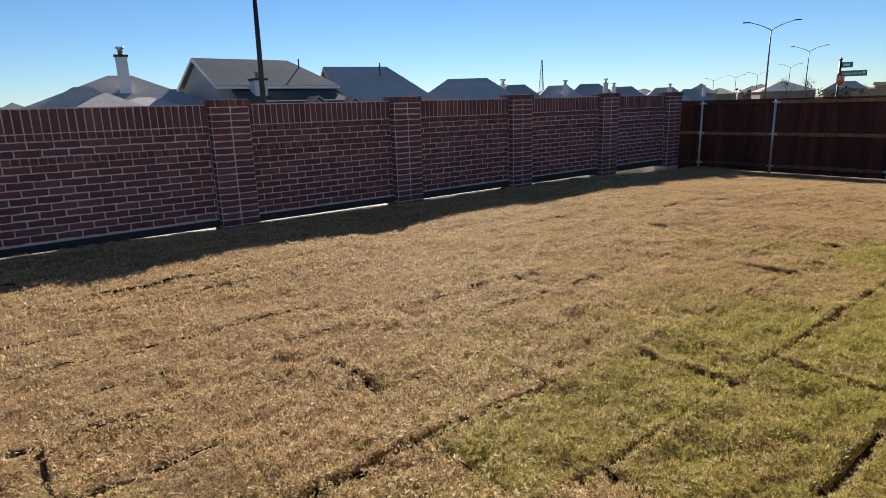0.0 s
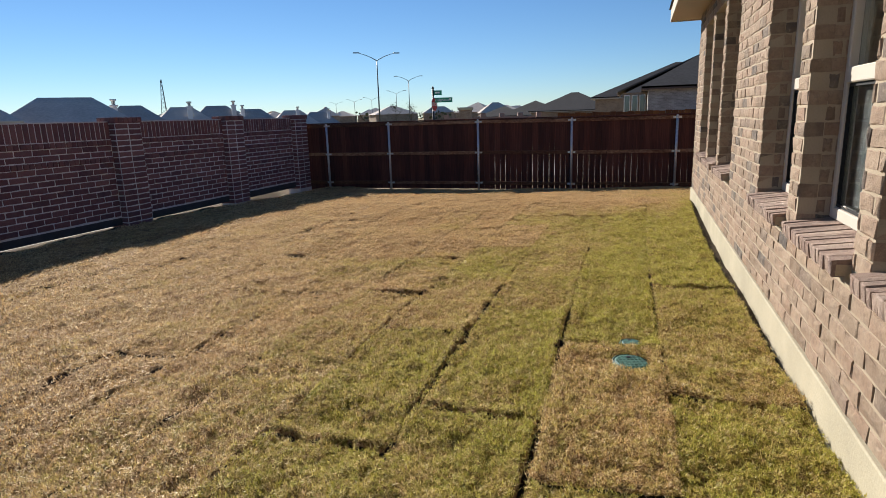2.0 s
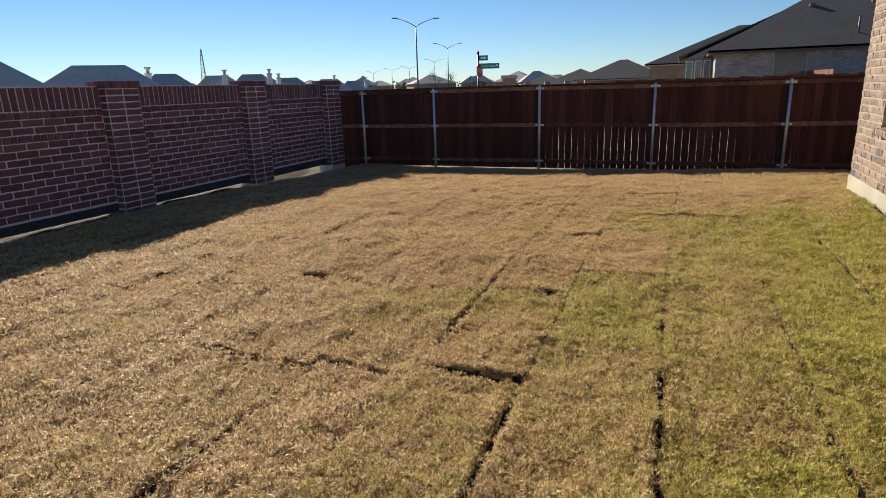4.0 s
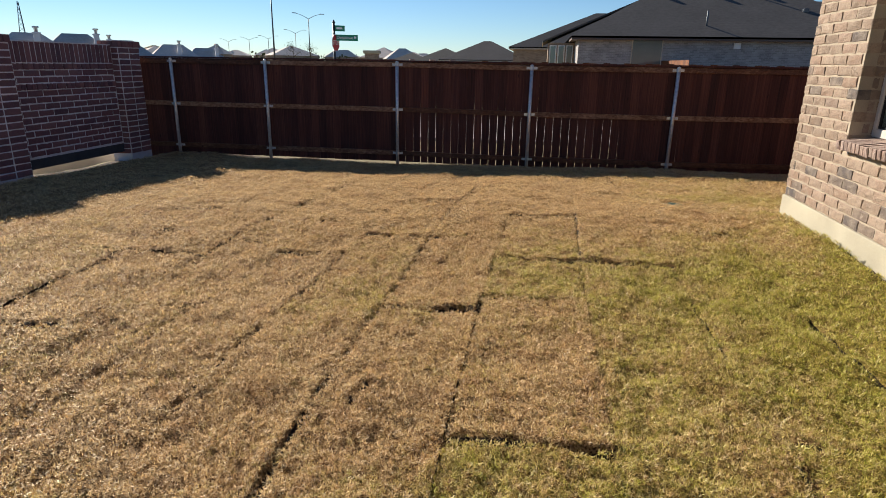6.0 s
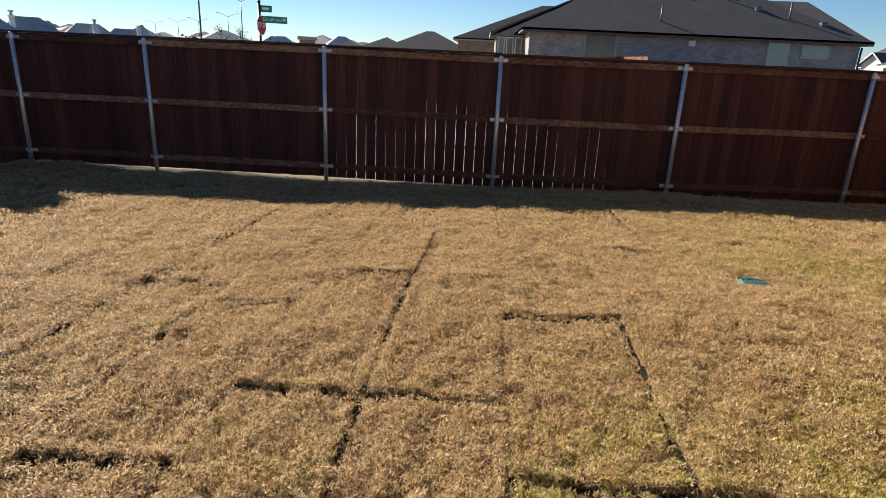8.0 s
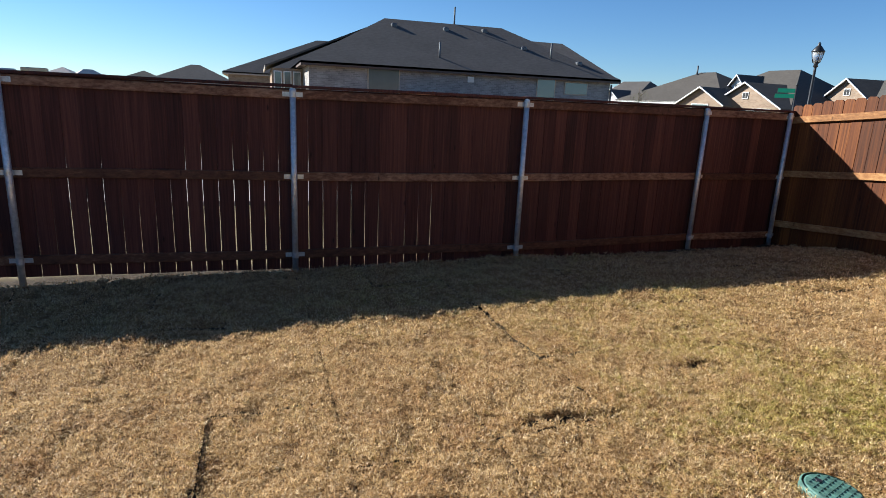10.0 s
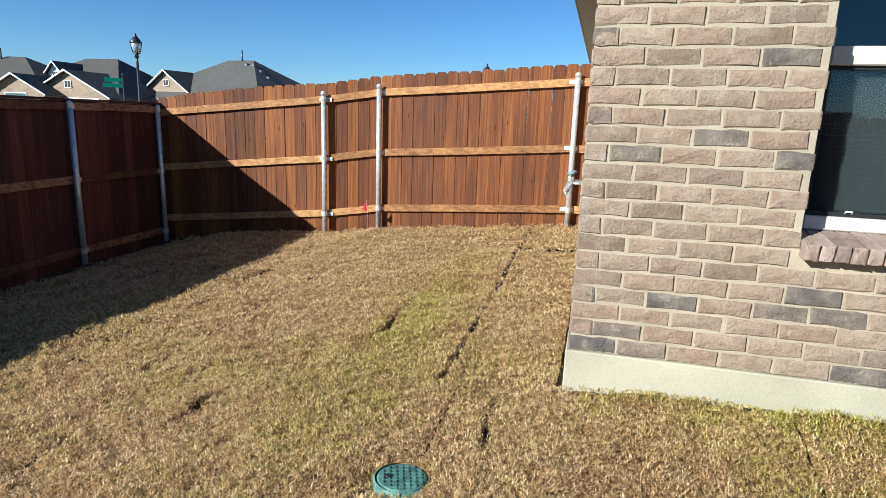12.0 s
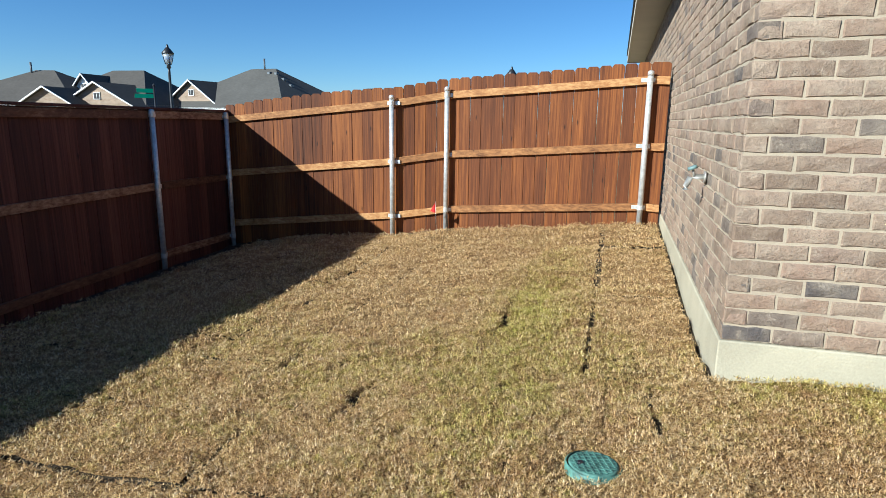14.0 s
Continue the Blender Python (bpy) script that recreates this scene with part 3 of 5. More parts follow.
def build_brick_wall():
    def panel(i, x0, x1, near):
        p = thing("wall_panel", (0, 0, 0), 0, "dark red brick screening wall panel with a soldier course on top", "brick wall", "brick screening wall", "structure")
        part("mortar_bed", Geo().box(x0, x1, WY + 0.004, WY + 0.10, -0.172, WTOP), M_MORTAR_G, p)
        b = Bricks(p, M_RED, M_RED_I)
        j = 0.016
        # soldier course
        n = int(round((x1 - x0) / UC))
        w = (x1 - x0) / n
        for k in range(n):
            b.lay(pose(x0 + k * w + j / 2, WY - 0.004 + rng.uniform(-.002, .002), WTOP - 0.305), round(w - j, 3), 0.300, 0.10, near, "soldier_brick")
            for zz in (WTOP - 0.305 - UC, WTOP - 0.305 - 4 * UC):
                b.lay(pose(x0 + k * w + j / 2, WY - (0.022 if k % 2 else 0.012), zz), round(w - j, 3), UC - j, 0.10, near, "header_brick")
        rows = [WTOP - 0.305 - 2 * UC, WTOP - 0.305 - 3 * UC] + [WTOP - 0.305 - (5 + q) * UC for q in range(10)]
        for q, z in enumerate(rows):
            x = x0 - (UM / 2 if q % 2 else 0.0)
            while x < x1 - 0.02:
                a, e = max(x, x0), min(x + UM, x1)
                x += UM
                if e - a > 0.04:
                    b.lay(pose(a + j / 2, WY + rng.uniform(-.003, .002), z + rng.uniform(-.001, .001)), round(e - a - j, 2), UC - j, 0.08, near)
        b.finish("dark red brickwork with pale joints")
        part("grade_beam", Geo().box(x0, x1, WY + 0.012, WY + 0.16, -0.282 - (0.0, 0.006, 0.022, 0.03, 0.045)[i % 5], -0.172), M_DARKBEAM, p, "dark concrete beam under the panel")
        part("coping", Geo().box(x0, x1, WY - 0.002, WY + 0.106, WTOP, WTOP + 0.012), M_MORTAR_G, p)

    def pillar(x):
        p = thing("wall_pillar", (x, WY - 0.14, 0), 0, "square dark red brick pillar in stack bond", "brick pillar", "pillars of the screening wall", "structure")
        part("mortar_core", Geo().box(0.005, PW - 0.005, 0.005, 0.40, -0.6, 1.675), M_MORTAR_G, p)
        b = Bricks(p, M_RED, M_RED_I)
        j = 0.018
        z = -0.365
        while z < 1.56:
            for k in (0, 1):
                b.lay(pose(k * PW / 2 + j / 2, rng.uniform(-.003, .003), z), PW / 2 - j, UC - j, 0.09, True)
            for sx, yaw in ((0, -90), (PW, 90)):
                b.lay(pose(sx, 0.41 if yaw == -90 else 0.012, z, 0, 0, yaw), 0.39, UC - j, 0.05, True)
            z += UC
        for k in range(6):
            b.lay(pose(-0.015 + k * (PW + 0.03) / 6 + 0.004, -0.018, z), (PW + 0.03) / 6 - j, UC, 0.11, True, "cap_brick")
        for sx, yaw in ((-0.015, -90), (PW + 0.015, 90)):
            for k in range(4):
                b.lay(pose(sx, 0.40 - 0.105 * k if yaw == -90 else 0.40 - 0.105 * (k + 1), z, 0, 0, yaw), 0.093, UC, 0.08, True, "cap_brick")

    for i, x in enumerate(PILLARS):
        pillar(x)
        if i + 1 < len(PILLARS):
            panel(i, x + PW + 0.004, PILLARS[i + 1] - 0.004, True)
    g = Geo().box(-9, PILLARS[0], WY, WY + 0.1, -0.2, WTOP)
    solo("wall_west", g, M_RED_I, "dark red brick wall carried on past the yard", "brick wall", "structure")


build_brick_wall()


# ---- timber fences ----
def board_mesh(w_top, w_bot, z0, z1, ear, thick=0.016):
    """One picket, front on -y: slightly cupped, with dog ears where they show."""
    c = 0.003
    e = ear
    outline = [(-w_bot / 2, z0), (w_bot / 2, z0), (w_top / 2, z1 - e), (w_top / 2 - e, z1), (-w_top / 2 + e, z1), (-w_top / 2, z1 - e)] if e > 0 else \
              [(-w_bot / 2, z0), (w_bot / 2, z0), (w_top / 2, z1), (-w_top / 2, z1)]
    n = len(outline)
    vs = [(x * (1 - c / abs(x)), 0, z) for x, z in outline] + [(x, c, z) for x, z in outline] + [(x, thick, z) for x, z in outline]
    fs = [tuple(range(n)), tuple(range(3 * n - 1, 2 * n - 1, -1))]
    for k in range(2):
        for i in range(n):
            j = (i + 1) % n
            fs.append((k * n + i, k * n + n + i, k * n + n + j, k * n + j))
    return Geo().add(vs, fs)


def fence_post(parent, x, y, z0, z1, r=0.030):
    p = part("post", Geo().tube([(0, 0, z0 - 0.15), (0, 0, z1)], r, 14), M_GALV, parent, "galvanised steel post", pose(x, y, 0))
    part("cap", Geo().tube([(0, 0, z1 - 0.03), (0, 0, z1 + 0.008), (0, 0, z1 + 0.02), (0, 0, z1 + 0.026)], [r + .003, r + .003, r * 0.75, 0.004], 14), M_GALV, p)
    return p


def bracket(post, yaw, z):
    g = Geo()
    g.tube([(0, 0, -0.026), (0, 0, 0.026)], 0.034, 12)
    g.box(-0.095, 0.095, 0.030, 0.035, -0.022, 0.022)
    g.moved(pose(0, 0, z, 0, 0, yaw))
    g.smooth = False
    part("bracket", g, M_GALV, post)


def rail(parent, a, b, za, zb, off, mat=None, h=0.085, d=0.036):
    """A rail from a to b on the far side of the posts; ends at different heights where the ground climbs."""
    a, b = Vector((a[0], a[1], 0)), Vector((b[0], b[1], 0))
    u = (b - a).normalized()
    ln = (b - a).length
    yaw = math.degrees(math.atan2(u.y, u.x))
    g = Geo()
    n = 8
    c = 0.004
    vs, fs = [], []
    sag = rng.uniform(-0.006, 0.006)
    for i in range(n + 1):
        t = i / n
        z = za + (zb - za) * t + sag * math.sin(math.pi * t) + rng.uniform(-.0015, .0015)
        for y, zz in ((c, -h / 2), (d, -h / 2), (d, h / 2), (c, h / 2), (0, h / 2 - c), (0, -h / 2 + c)):
            vs.append((0.003 + (ln - 0.006) * t, off + y, z + zz))
    for i in range(n):
        for k in range(6):
            l = (k + 1) % 6
            fs.append((i * 6 + k, i * 6 + 6 + k, i * 6 + 6 + l, i * 6 + l))
    fs += [tuple(range(6)), tuple(range(n * 6 + 5, n * 6 - 1, -1))]
    g.add(vs, fs)
    part("rail", g, mat or M_RAIL, parent, "worn brown timber rail", pose(a.x, a.y, 0, 0, 0, yaw))


def build_back_fence():
    f = thing("back_fence", (0, 0, 0), 0, "red-brown stained cedar fence seen from its rail side, colour darkened for shade", "fence")
    posts = [(16.17, 8.295), (16.17, 6.374), (16.17, 3.835), (16.17, 1.415), (16.175, -1.043), (16.43, -3.62), (16.465, -4.985)]
    tops = [1.371, 1.374, 1.377, 1.358, 1.362, 1.363, 1.356]
    line = [(16.17, 9.32)] + posts + [(16.47, -5.16)]
    ztop = [1.371] + tops + [1.356]
    for i, (x, y) in enumerate(posts):
        p = fence_post(f, x, y, float(land(x, y)), tops[i])
        for q in (-0.035, -0.83, -1.63):
            bracket(p, -90, tops[i] + q)
    loose = {2: 0.35, 3: 1.0, 4: 0.95, 5: 0.45}
    for s in range(len(line) - 1):
        a, b = Vector((*line[s], 0)), Vector((*line[s + 1], 0))
        u = (b - a).normalized()
        yaw = math.degrees(math.atan2(u.y, u.x))
        ln = (b - a).length
        for q in (-0.035, -0.83, -1.63):
            # rails, cap and boards here use the copies with shade in their colour
            rail(f, a, b, ztop[s] + q, ztop[s + 1] + q, 0.031, M_RAIL_SHADED)
        # cap board
        g = Geo().box(0, ln, 0.020, 0.125, 0.022, 0.050, 0.004)
        g.moved(Matrix.Translation((a.x, a.y, (ztop[s] + ztop[s + 1]) / 2)) @ pose(0, 0, 0, 0, 0, yaw))
        part("cap_rail", g, M_BOARD_SHADED, f, "flat stained cap rail")
        n = int(round(ln / 0.141))
        w = ln / n
        for k in range(n):
            t = (k + 0.5) / n
            c = a + (b - a) * t
            zt = ztop[s] + (ztop[s + 1] - ztop[s]) * t + 0.02
            z0 = (zt - 1.815 + rng.uniform(-.004, .004) if s in (1, 2, 3) else float(land(c.x, c.y)) - 0.13)
            gap = loose.get(s, 0.0) * (1 if rng.rand() < 0.8 else 0.2) * (1 - 0.65 * t if s == 4 else 1)
            wt, wb = w + 0.0015 + 0.0025 * gap, w + 0.0015 - 0.0150 * gap * rng.uniform(0.55, 1.2)
            g = board_mesh(wt, wb, z0, zt, 0)
            m = pose(c.x, c.y, 0, 0, 0, yaw) @ pose(0, 0.068 + (0.0025 if k % 2 else 0.0), 0, rng.uniform(-0.1, 0.1), rng.uniform(-0.12, 0.12) * gap, 0)
            part("board", g, M_BOARD_SHADED, f, m=m)
    return f


def build_side_fence():
    f = thing("side_fence", (0, 0, 0), 0, "sunlit orange-brown cedar picket fence climbing to the house", "fence")
    posts = [(14.165, -5.080), (13.488, -5.180), (11.18, -5.103)]
    tops = [1.580, 1.681, 1.836]
    line = [(16.53, -5.01)] + posts + [(10.975, -5.095)]
    ztop = [1.356] + tops + [1.85]
    for i, (x, y) in enumerate(posts):
        p = fence_post(f, x, y, float(land(x, y)), tops[i], 0.031)
        for q in (-0.075, -0.785, -1.47):
            bracket(p, 180, tops[i] + q)
    for s in range(len(line) - 1):
        a, b = Vector((*line[s], 0)), Vector((*line[s + 1], 0))
        # run the bay from its west end so that its rails face the yard
        u = (a - b).normalized()
        yaw = math.degrees(math.atan2(u.y, u.x)) + 180
        ln = (b - a).length
        for q in (-0.075, -0.785, -1.47):
            rail(f, a, b, ztop[s] + q, ztop[s + 1] + q - (0.02 if s == 3 else 0), 0.032)
        n = max(1, int(round(ln / 0.137)))
        w = ln / n
        for k in range(n):
            t = (k + 0.5) / n
            c = a + (b - a) * t
            zt = ztop[s] + (ztop[s + 1] - ztop[s]) * t + 0.115 + rng.uniform(-.008, .008)
            if s == 0:
                zt += 0.03 * math.sin(t * 3.1)
            z0 = float(land(c.x, c.y)) - 0.08 + rng.uniform(-0.01, 0.02)
            g = board_mesh(w - 0.001, w - rng.uniform(0.001, 0.004), z0, zt, 0.024)
            m = pose(c.x, c.y, 0, 0, 0, yaw) @ pose(0, 0.070 + (0.003 if k % 2 else 0.0), 0, 0, rng.uniform(-0.1, 0.1), 0)
            part("board", g, M_BOARD, f, m=m)
    return f


build_back_fence()
build_side_fence()


# ---- small things in the yard ----
def valve_lid(x, y, r, tilt, label, dz=0.0):
    z = float(land(x, y)) - 0.016 + dz
    v = thing("valve_box", (x, y, z), 0, label, "valve box")
    v.rotation_euler = (radians(tilt), radians(-tilt * 0.6), radians(20))
    part("rim", Geo().tube([(0, 0, -0.08), (0, 0, 0.006), (0, 0, 0.010)], [r + 0.014, r + 0.014, r + 0.008], 28, False), M_LID, v)
    lid = part("lid", Geo().tube([(0, 0, -0.02), (0, 0, 0.008), (0, 0, 0.012)], [r, r, r - 0.006], 28), M_LID, v, "green plastic lid with a raised grid")
    for k in range(-3, 4):
        q = k * r / 4
        e = math.sqrt(max(r * r * 0.8 - q * q, 0.0001))
        part("grid_bar", Geo().box(q - 0.003, q + 0.003, -e, e, 0.0121, 0.0155), M_LID, lid)
        part("grid_bar", Geo().box(-e, e, q - 0.003, q + 0.003, 0.0122, 0.0150), M_LID, lid)
    part("bolt", Geo().tube([(r * 0.55, 0, 0.012), (r * 0.55, 0, 0.018)], 0.012, 8), M_BLACK, lid)


valve_lid(4.09, -0.205, 0.090, 3, "round green irrigation valve lid, dusty, set in the turf")
valve_lid(4.44, -0.20, 0.055, 2, "small round green valve lid half hidden by turf", -0.014)
valve_lid(11.485, -0.205, 0.095, 3, "round green irrigation valve lid, scuffed pale at one edge")


def marker_flag(x, y):
    z = float(land(x, y))
    f = thing("marker_flag", (x, y, z), 0, "small red plastic utility flag on a wire by the fence", "marker flag")
    part("wire", Geo().tube([(0, 0, -0.05), (0.01, 0, 0.36)], 0.0025, 6), M_GALV, f)
    n = 8
    vs, fs = [], []
    for i in range(n + 1):
        t = i / n
        for s in (0, 1):
            zz = 0.35 - 0.13 * s * (1 - 0.15 * t) - 0.12 * t * (1 - s)
            for th in (0, 0.0015):
                vs.append((0.01 + 0.075 * t, 0.012 * math.sin(5 * t) + th, zz))
    for i in range(n):
        o = i * 4
        fs += [(o, o + 4, o + 6, o + 2), (o + 1, o + 3, o + 7, o + 5), (o, o + 1, o + 5, o + 4), (o + 2, o + 6, o + 7, o + 3)]
    part("flag", Geo().add(vs, fs), M_FLAG, f, "limp red plastic flag")


marker_flag(13.55, -4.98)


# ---- street furniture beyond the fences ----
FAR_Z = -0.55


def sign_text(parent, body, size, at, mat, yaw=0):
    cu = bpy.data.curves.new("lettering", "FONT")
    cu.body, cu.size, cu.align_x, cu.align_y, cu.extrude = body, size, "CENTER", "CENTER", 0.002
    tmp = bpy.data.objects.new("lettering", cu)
    scene.collection.objects.link(tmp)
    dg = bpy.context.evaluated_depsgraph_get()
    me = bpy.data.meshes.new_from_object(tmp.evaluated_get(dg))
    bpy.data.objects.remove(tmp)
    me.materials.clear()
    me.materials.append(mat)
    ob = new("lettering", me)
    ob.parent = parent
    ob.matrix_basis = pose(*at, 90, 0, yaw)
    return ob


def stop_sign(x, y, yaw, stop, top, names, label, cat):
    s = thing("street_sign", (x, y, FAR_Z), yaw, label, cat)
    h = top - FAR_Z
    part("post", Geo().tube([(0, 0, 0), (0, 0, 0.5), (0, 0, 0.55), (0, 0, h - 0.08)], [0.075, 0.07, 0.05, 0.05], 12), M_BLACK, s, "black fluted post")
    part("finial", Geo().tube([(0, 0, h - 0.10), (0, 0, h - 0.07), (0, 0, h - 0.02), (0, 0, h + 0.05)], [0.055, 0.075, 0.05, 0.008], 12), M_BLACK, s)
    if stop:
        zc = stop - FAR_Z
        r = 0.38
        oct_ = [(r * math.cos(math.pi / 8 + k * math.pi / 4), r * math.sin(math.pi / 8 + k * math.pi / 4)) for k in range(8)]

        def plate(rr, y0, y1):
            p = [(a * rr, y0, zc + b * rr) for a, b in oct_] + [(a * rr, y1, zc + b * rr) for a, b in oct_]
            return Geo().add(p, [tuple(range(8)), tuple(range(15, 7, -1))] + [(k, k + 8, (k + 1) % 8 + 8, (k + 1) % 8) for k in range(8)])
        pl = part("stop_plate", plate(1.0, -0.075, -0.070), M_WHITE, s, "octagonal stop sign with a white rim", pose(0, 0, 0, 0, 0, 62))
        part("stop_face", plate(0.93, -0.080, -0.076), M_STOP, pl)
        sign_text(pl, "STOP", 0.27, (0, -0.083, zc), M_WHITE)
    for zc, w, hh, text, yw in names:
        z = zc - FAR_Z
        g = Geo().box(0.05, 0.05 + w, -0.012, 0.012, z - hh / 2, z + hh / 2, 0.003)
        b = part("name_blade", g, M_GREENSIGN, s, "green street name blade")
        if text:
            sign_text(b, text, hh * 0.72, (0.05 + w * 0.43, -0.0135, z), M_WHITE)
            part("prefix_bar", Geo().box(0.05 + w * 0.83, 0.05 + w * 0.93, -0.0145, -0.0125, z - hh * .12, z + hh * .25), M_WHITE, b)
        else:
            part("lettering_bar", Geo().box(0.05 + w * 0.15, 0.05 + w * 0.75, -0.0145, -0.0125, z - hh * .16, z + hh * .2), M_WHITE, b)
    return s


stop_sign(31.6, 10.33, -69, 2.16, 3.06, [(2.76, 0.42, 0.24, "", 0), (2.38, 0.98, 0.25, "Delphinus", 0)],
          "black sign post with green name blades and a red stop sign", "street sign")


def on_ray(az, d, ex=0.03, ey=-0.46):
    return ex + d * math.cos(radians(az)), ey + d * math.sin(radians(az))


def lantern_lamp(x, y, top, label="black ornamental street lamp with a glass lantern"):
    s = thing("street_lamp", (x, y, FAR_Z), 15, label, "street lamp")
    h = top - FAR_Z
    part("post", Geo().tube([(0, 0, 0), (0, 0, 0.12), (0, 0, 0.6), (0, 0, 0.68), (0, 0, h - 1.15), (0, 0, h - 0.95)], [0.19, 0.17, 0.11, 0.075, 0.055, 0.05], 14), M_BLACK, s)
    part("collar", Geo().tube([(0, 0, h - 1.0), (0, 0, h - 0.95), (0, 0, h - 0.86), (0, 0, h - 0.80)], [0.05, 0.10, 0.07, 0.13], 14), M_BLACK, s)
    part("lantern_glass", Geo().tube([(0, 0, h - 0.79), (0, 0, h - 0.55), (0, 0, h - 0.36)], [0.13, 0.20, 0.23], 8), M_LENS, s)
    for k in range(4):
        a = math.pi / 4 + k * math.pi / 2
        part("cage_bar", Geo().tube([(0.135 * math.cos(a), 0.135 * math.sin(a), h - 0.80), (0.205 * math.cos(a), 0.205 * math.sin(a), h - 0.55), (0.24 * math.cos(a), 0.24 * math.sin(a), h - 0.36)], 0.016, 6), M_BLACK, s)
    part("hood", Geo().tube([(0, 0, h - 0.37), (0, 0, h - 0.33), (0, 0, h - 0.16), (0, 0, h - 0.07), (0, 0, h - 0.03), (0, 0, h + 0.06)], [0.25, 0.26, 0.13, 0.05, 0.06, 0.01], 14), M_BLACK, s)


lantern_lamp(30.94, -21.17, 4.45)
lantern_lamp(*on_ray(-80.2, 33, 11.49, 1.91), 4.15)
stop_sign(*on_ray(-48.6, 34.0, 11.49, 1.91), -48.6 - 90 + 180, 0, 2.95, [(2.62, 0.75, 0.2, "", 0), (2.36, 0.85, 0.2, "", 0)],
          "black sign post with two green street name blades", "street sign")


def twin_lamp(x, y, hub, yaw, span, pole=0.11):
    s = thing("road_lamp", (x, y, FAR_Z), yaw, "tall grey road lamp with two swept arms", "street lamp", "road lamps along the avenue")
    h = hub - FAR_Z
    part("pole", Geo().tube([(0, 0, 0), (0, 0, h)], [pole, pole * 0.6], 10), M_LAMPGREY, s)
    for sg in (-1, 1):
        pts = [(sg * span * t, 0, h + span * (0.62 * t - 0.22 * t * t)) for t in (0, 0.15, 0.35, 0.6, 0.85)] + [(sg * span, 0, h + span * 0.41)]
        a = part("arm", Geo().tube(pts, [pole * 0.5, pole * .45, pole * .4, pole * .35, pole * .3, pole * .3], 8), M_LAMPGREY, s)
        x0, x1 = sorted((sg * span * 0.98, sg * span * 1.33))
        part("lamp_head", Geo().box(x0, x1, -0.14, 0.14, h + span * 0.40, h + span * 0.40 + 0.12, 0.03), M_LAMPGREY, a)


for az, d, el, span in ((23.9, 82, 5.25, 2.3), (21.1, 130, 3.40, 2.3), (22.3, 190, 2.25, 2.3), (27.9, 260, 1.45, 2.3), (26.2, 240, 1.62, 2.3), (24.6, 210, 1.75, 2.3)):
    x, y = on_ray(az, d)
    twin_lamp(x, y, 1.37 + d * math.tan(radians(el)), az - 90 + 12, span)

x, y = on_ray(67.9, 24)
pole = thing("lamp_pole", (x, y, FAR_Z), 0, "tall slim dark lamp pole behind the wall", "lamp pole")
part("shaft", Geo().tube([(0, 0, 0), (0.1, 0, 8.2)], [0.115, 0.07], 12), M_BLACK, pole)
part("base", Geo().tube([(0, 0, 0), (0, 0, 0.4)], [0.25, 0.22], 12), M_BLACK, pole)

x, y = on_ray(42.5, 330)
tower = thing("lattice_tower", (x, y, FAR_Z), 20, "thin lattice mast far off on the horizon", "mast")
for k in range(3):
    a = k * 2.094
    part("leg", Geo().tube([(2.2 * math.cos(a), 2.2 * math.sin(a), 0), (0.25 * math.cos(a), 0.25 * math.sin(a), 24.0)], 0.13, 6), M_LAMPGREY, tower)
for k in range(12):
    z0, z1 = k * 2.0, k * 2.0 + 2.0
    for j in range(3):
        a, b = j * 2.094, (j + 1) * 2.094
        r0, r1 = 2.2 - 1.95 * z0 / 24, 2.2 - 1.95 * z1 / 24
        part("brace", Geo().tube([(r0 * math.cos(a), r0 * math.sin(a), z0), (r1 * math.cos(b), r1 * math.sin(b), z1)], 0.07, 5), M_LAMPGREY, tower)


# ---- houses beyond the fences ----
def roof_slab(corners, th=0.16):
    """A roof plane with thickness from its corners, in order."""
    g = Geo()
    n = len(corners)
    lo = [(a, b, c - th) for a, b, c in corners]
    return g.add(list(corners) + lo, [tuple(range(n)), tuple(range(2 * n - 1, n - 1, -1))] + [(k, k + n, (k + 1) % n + n, (k + 1) % n) for k in range(n)])


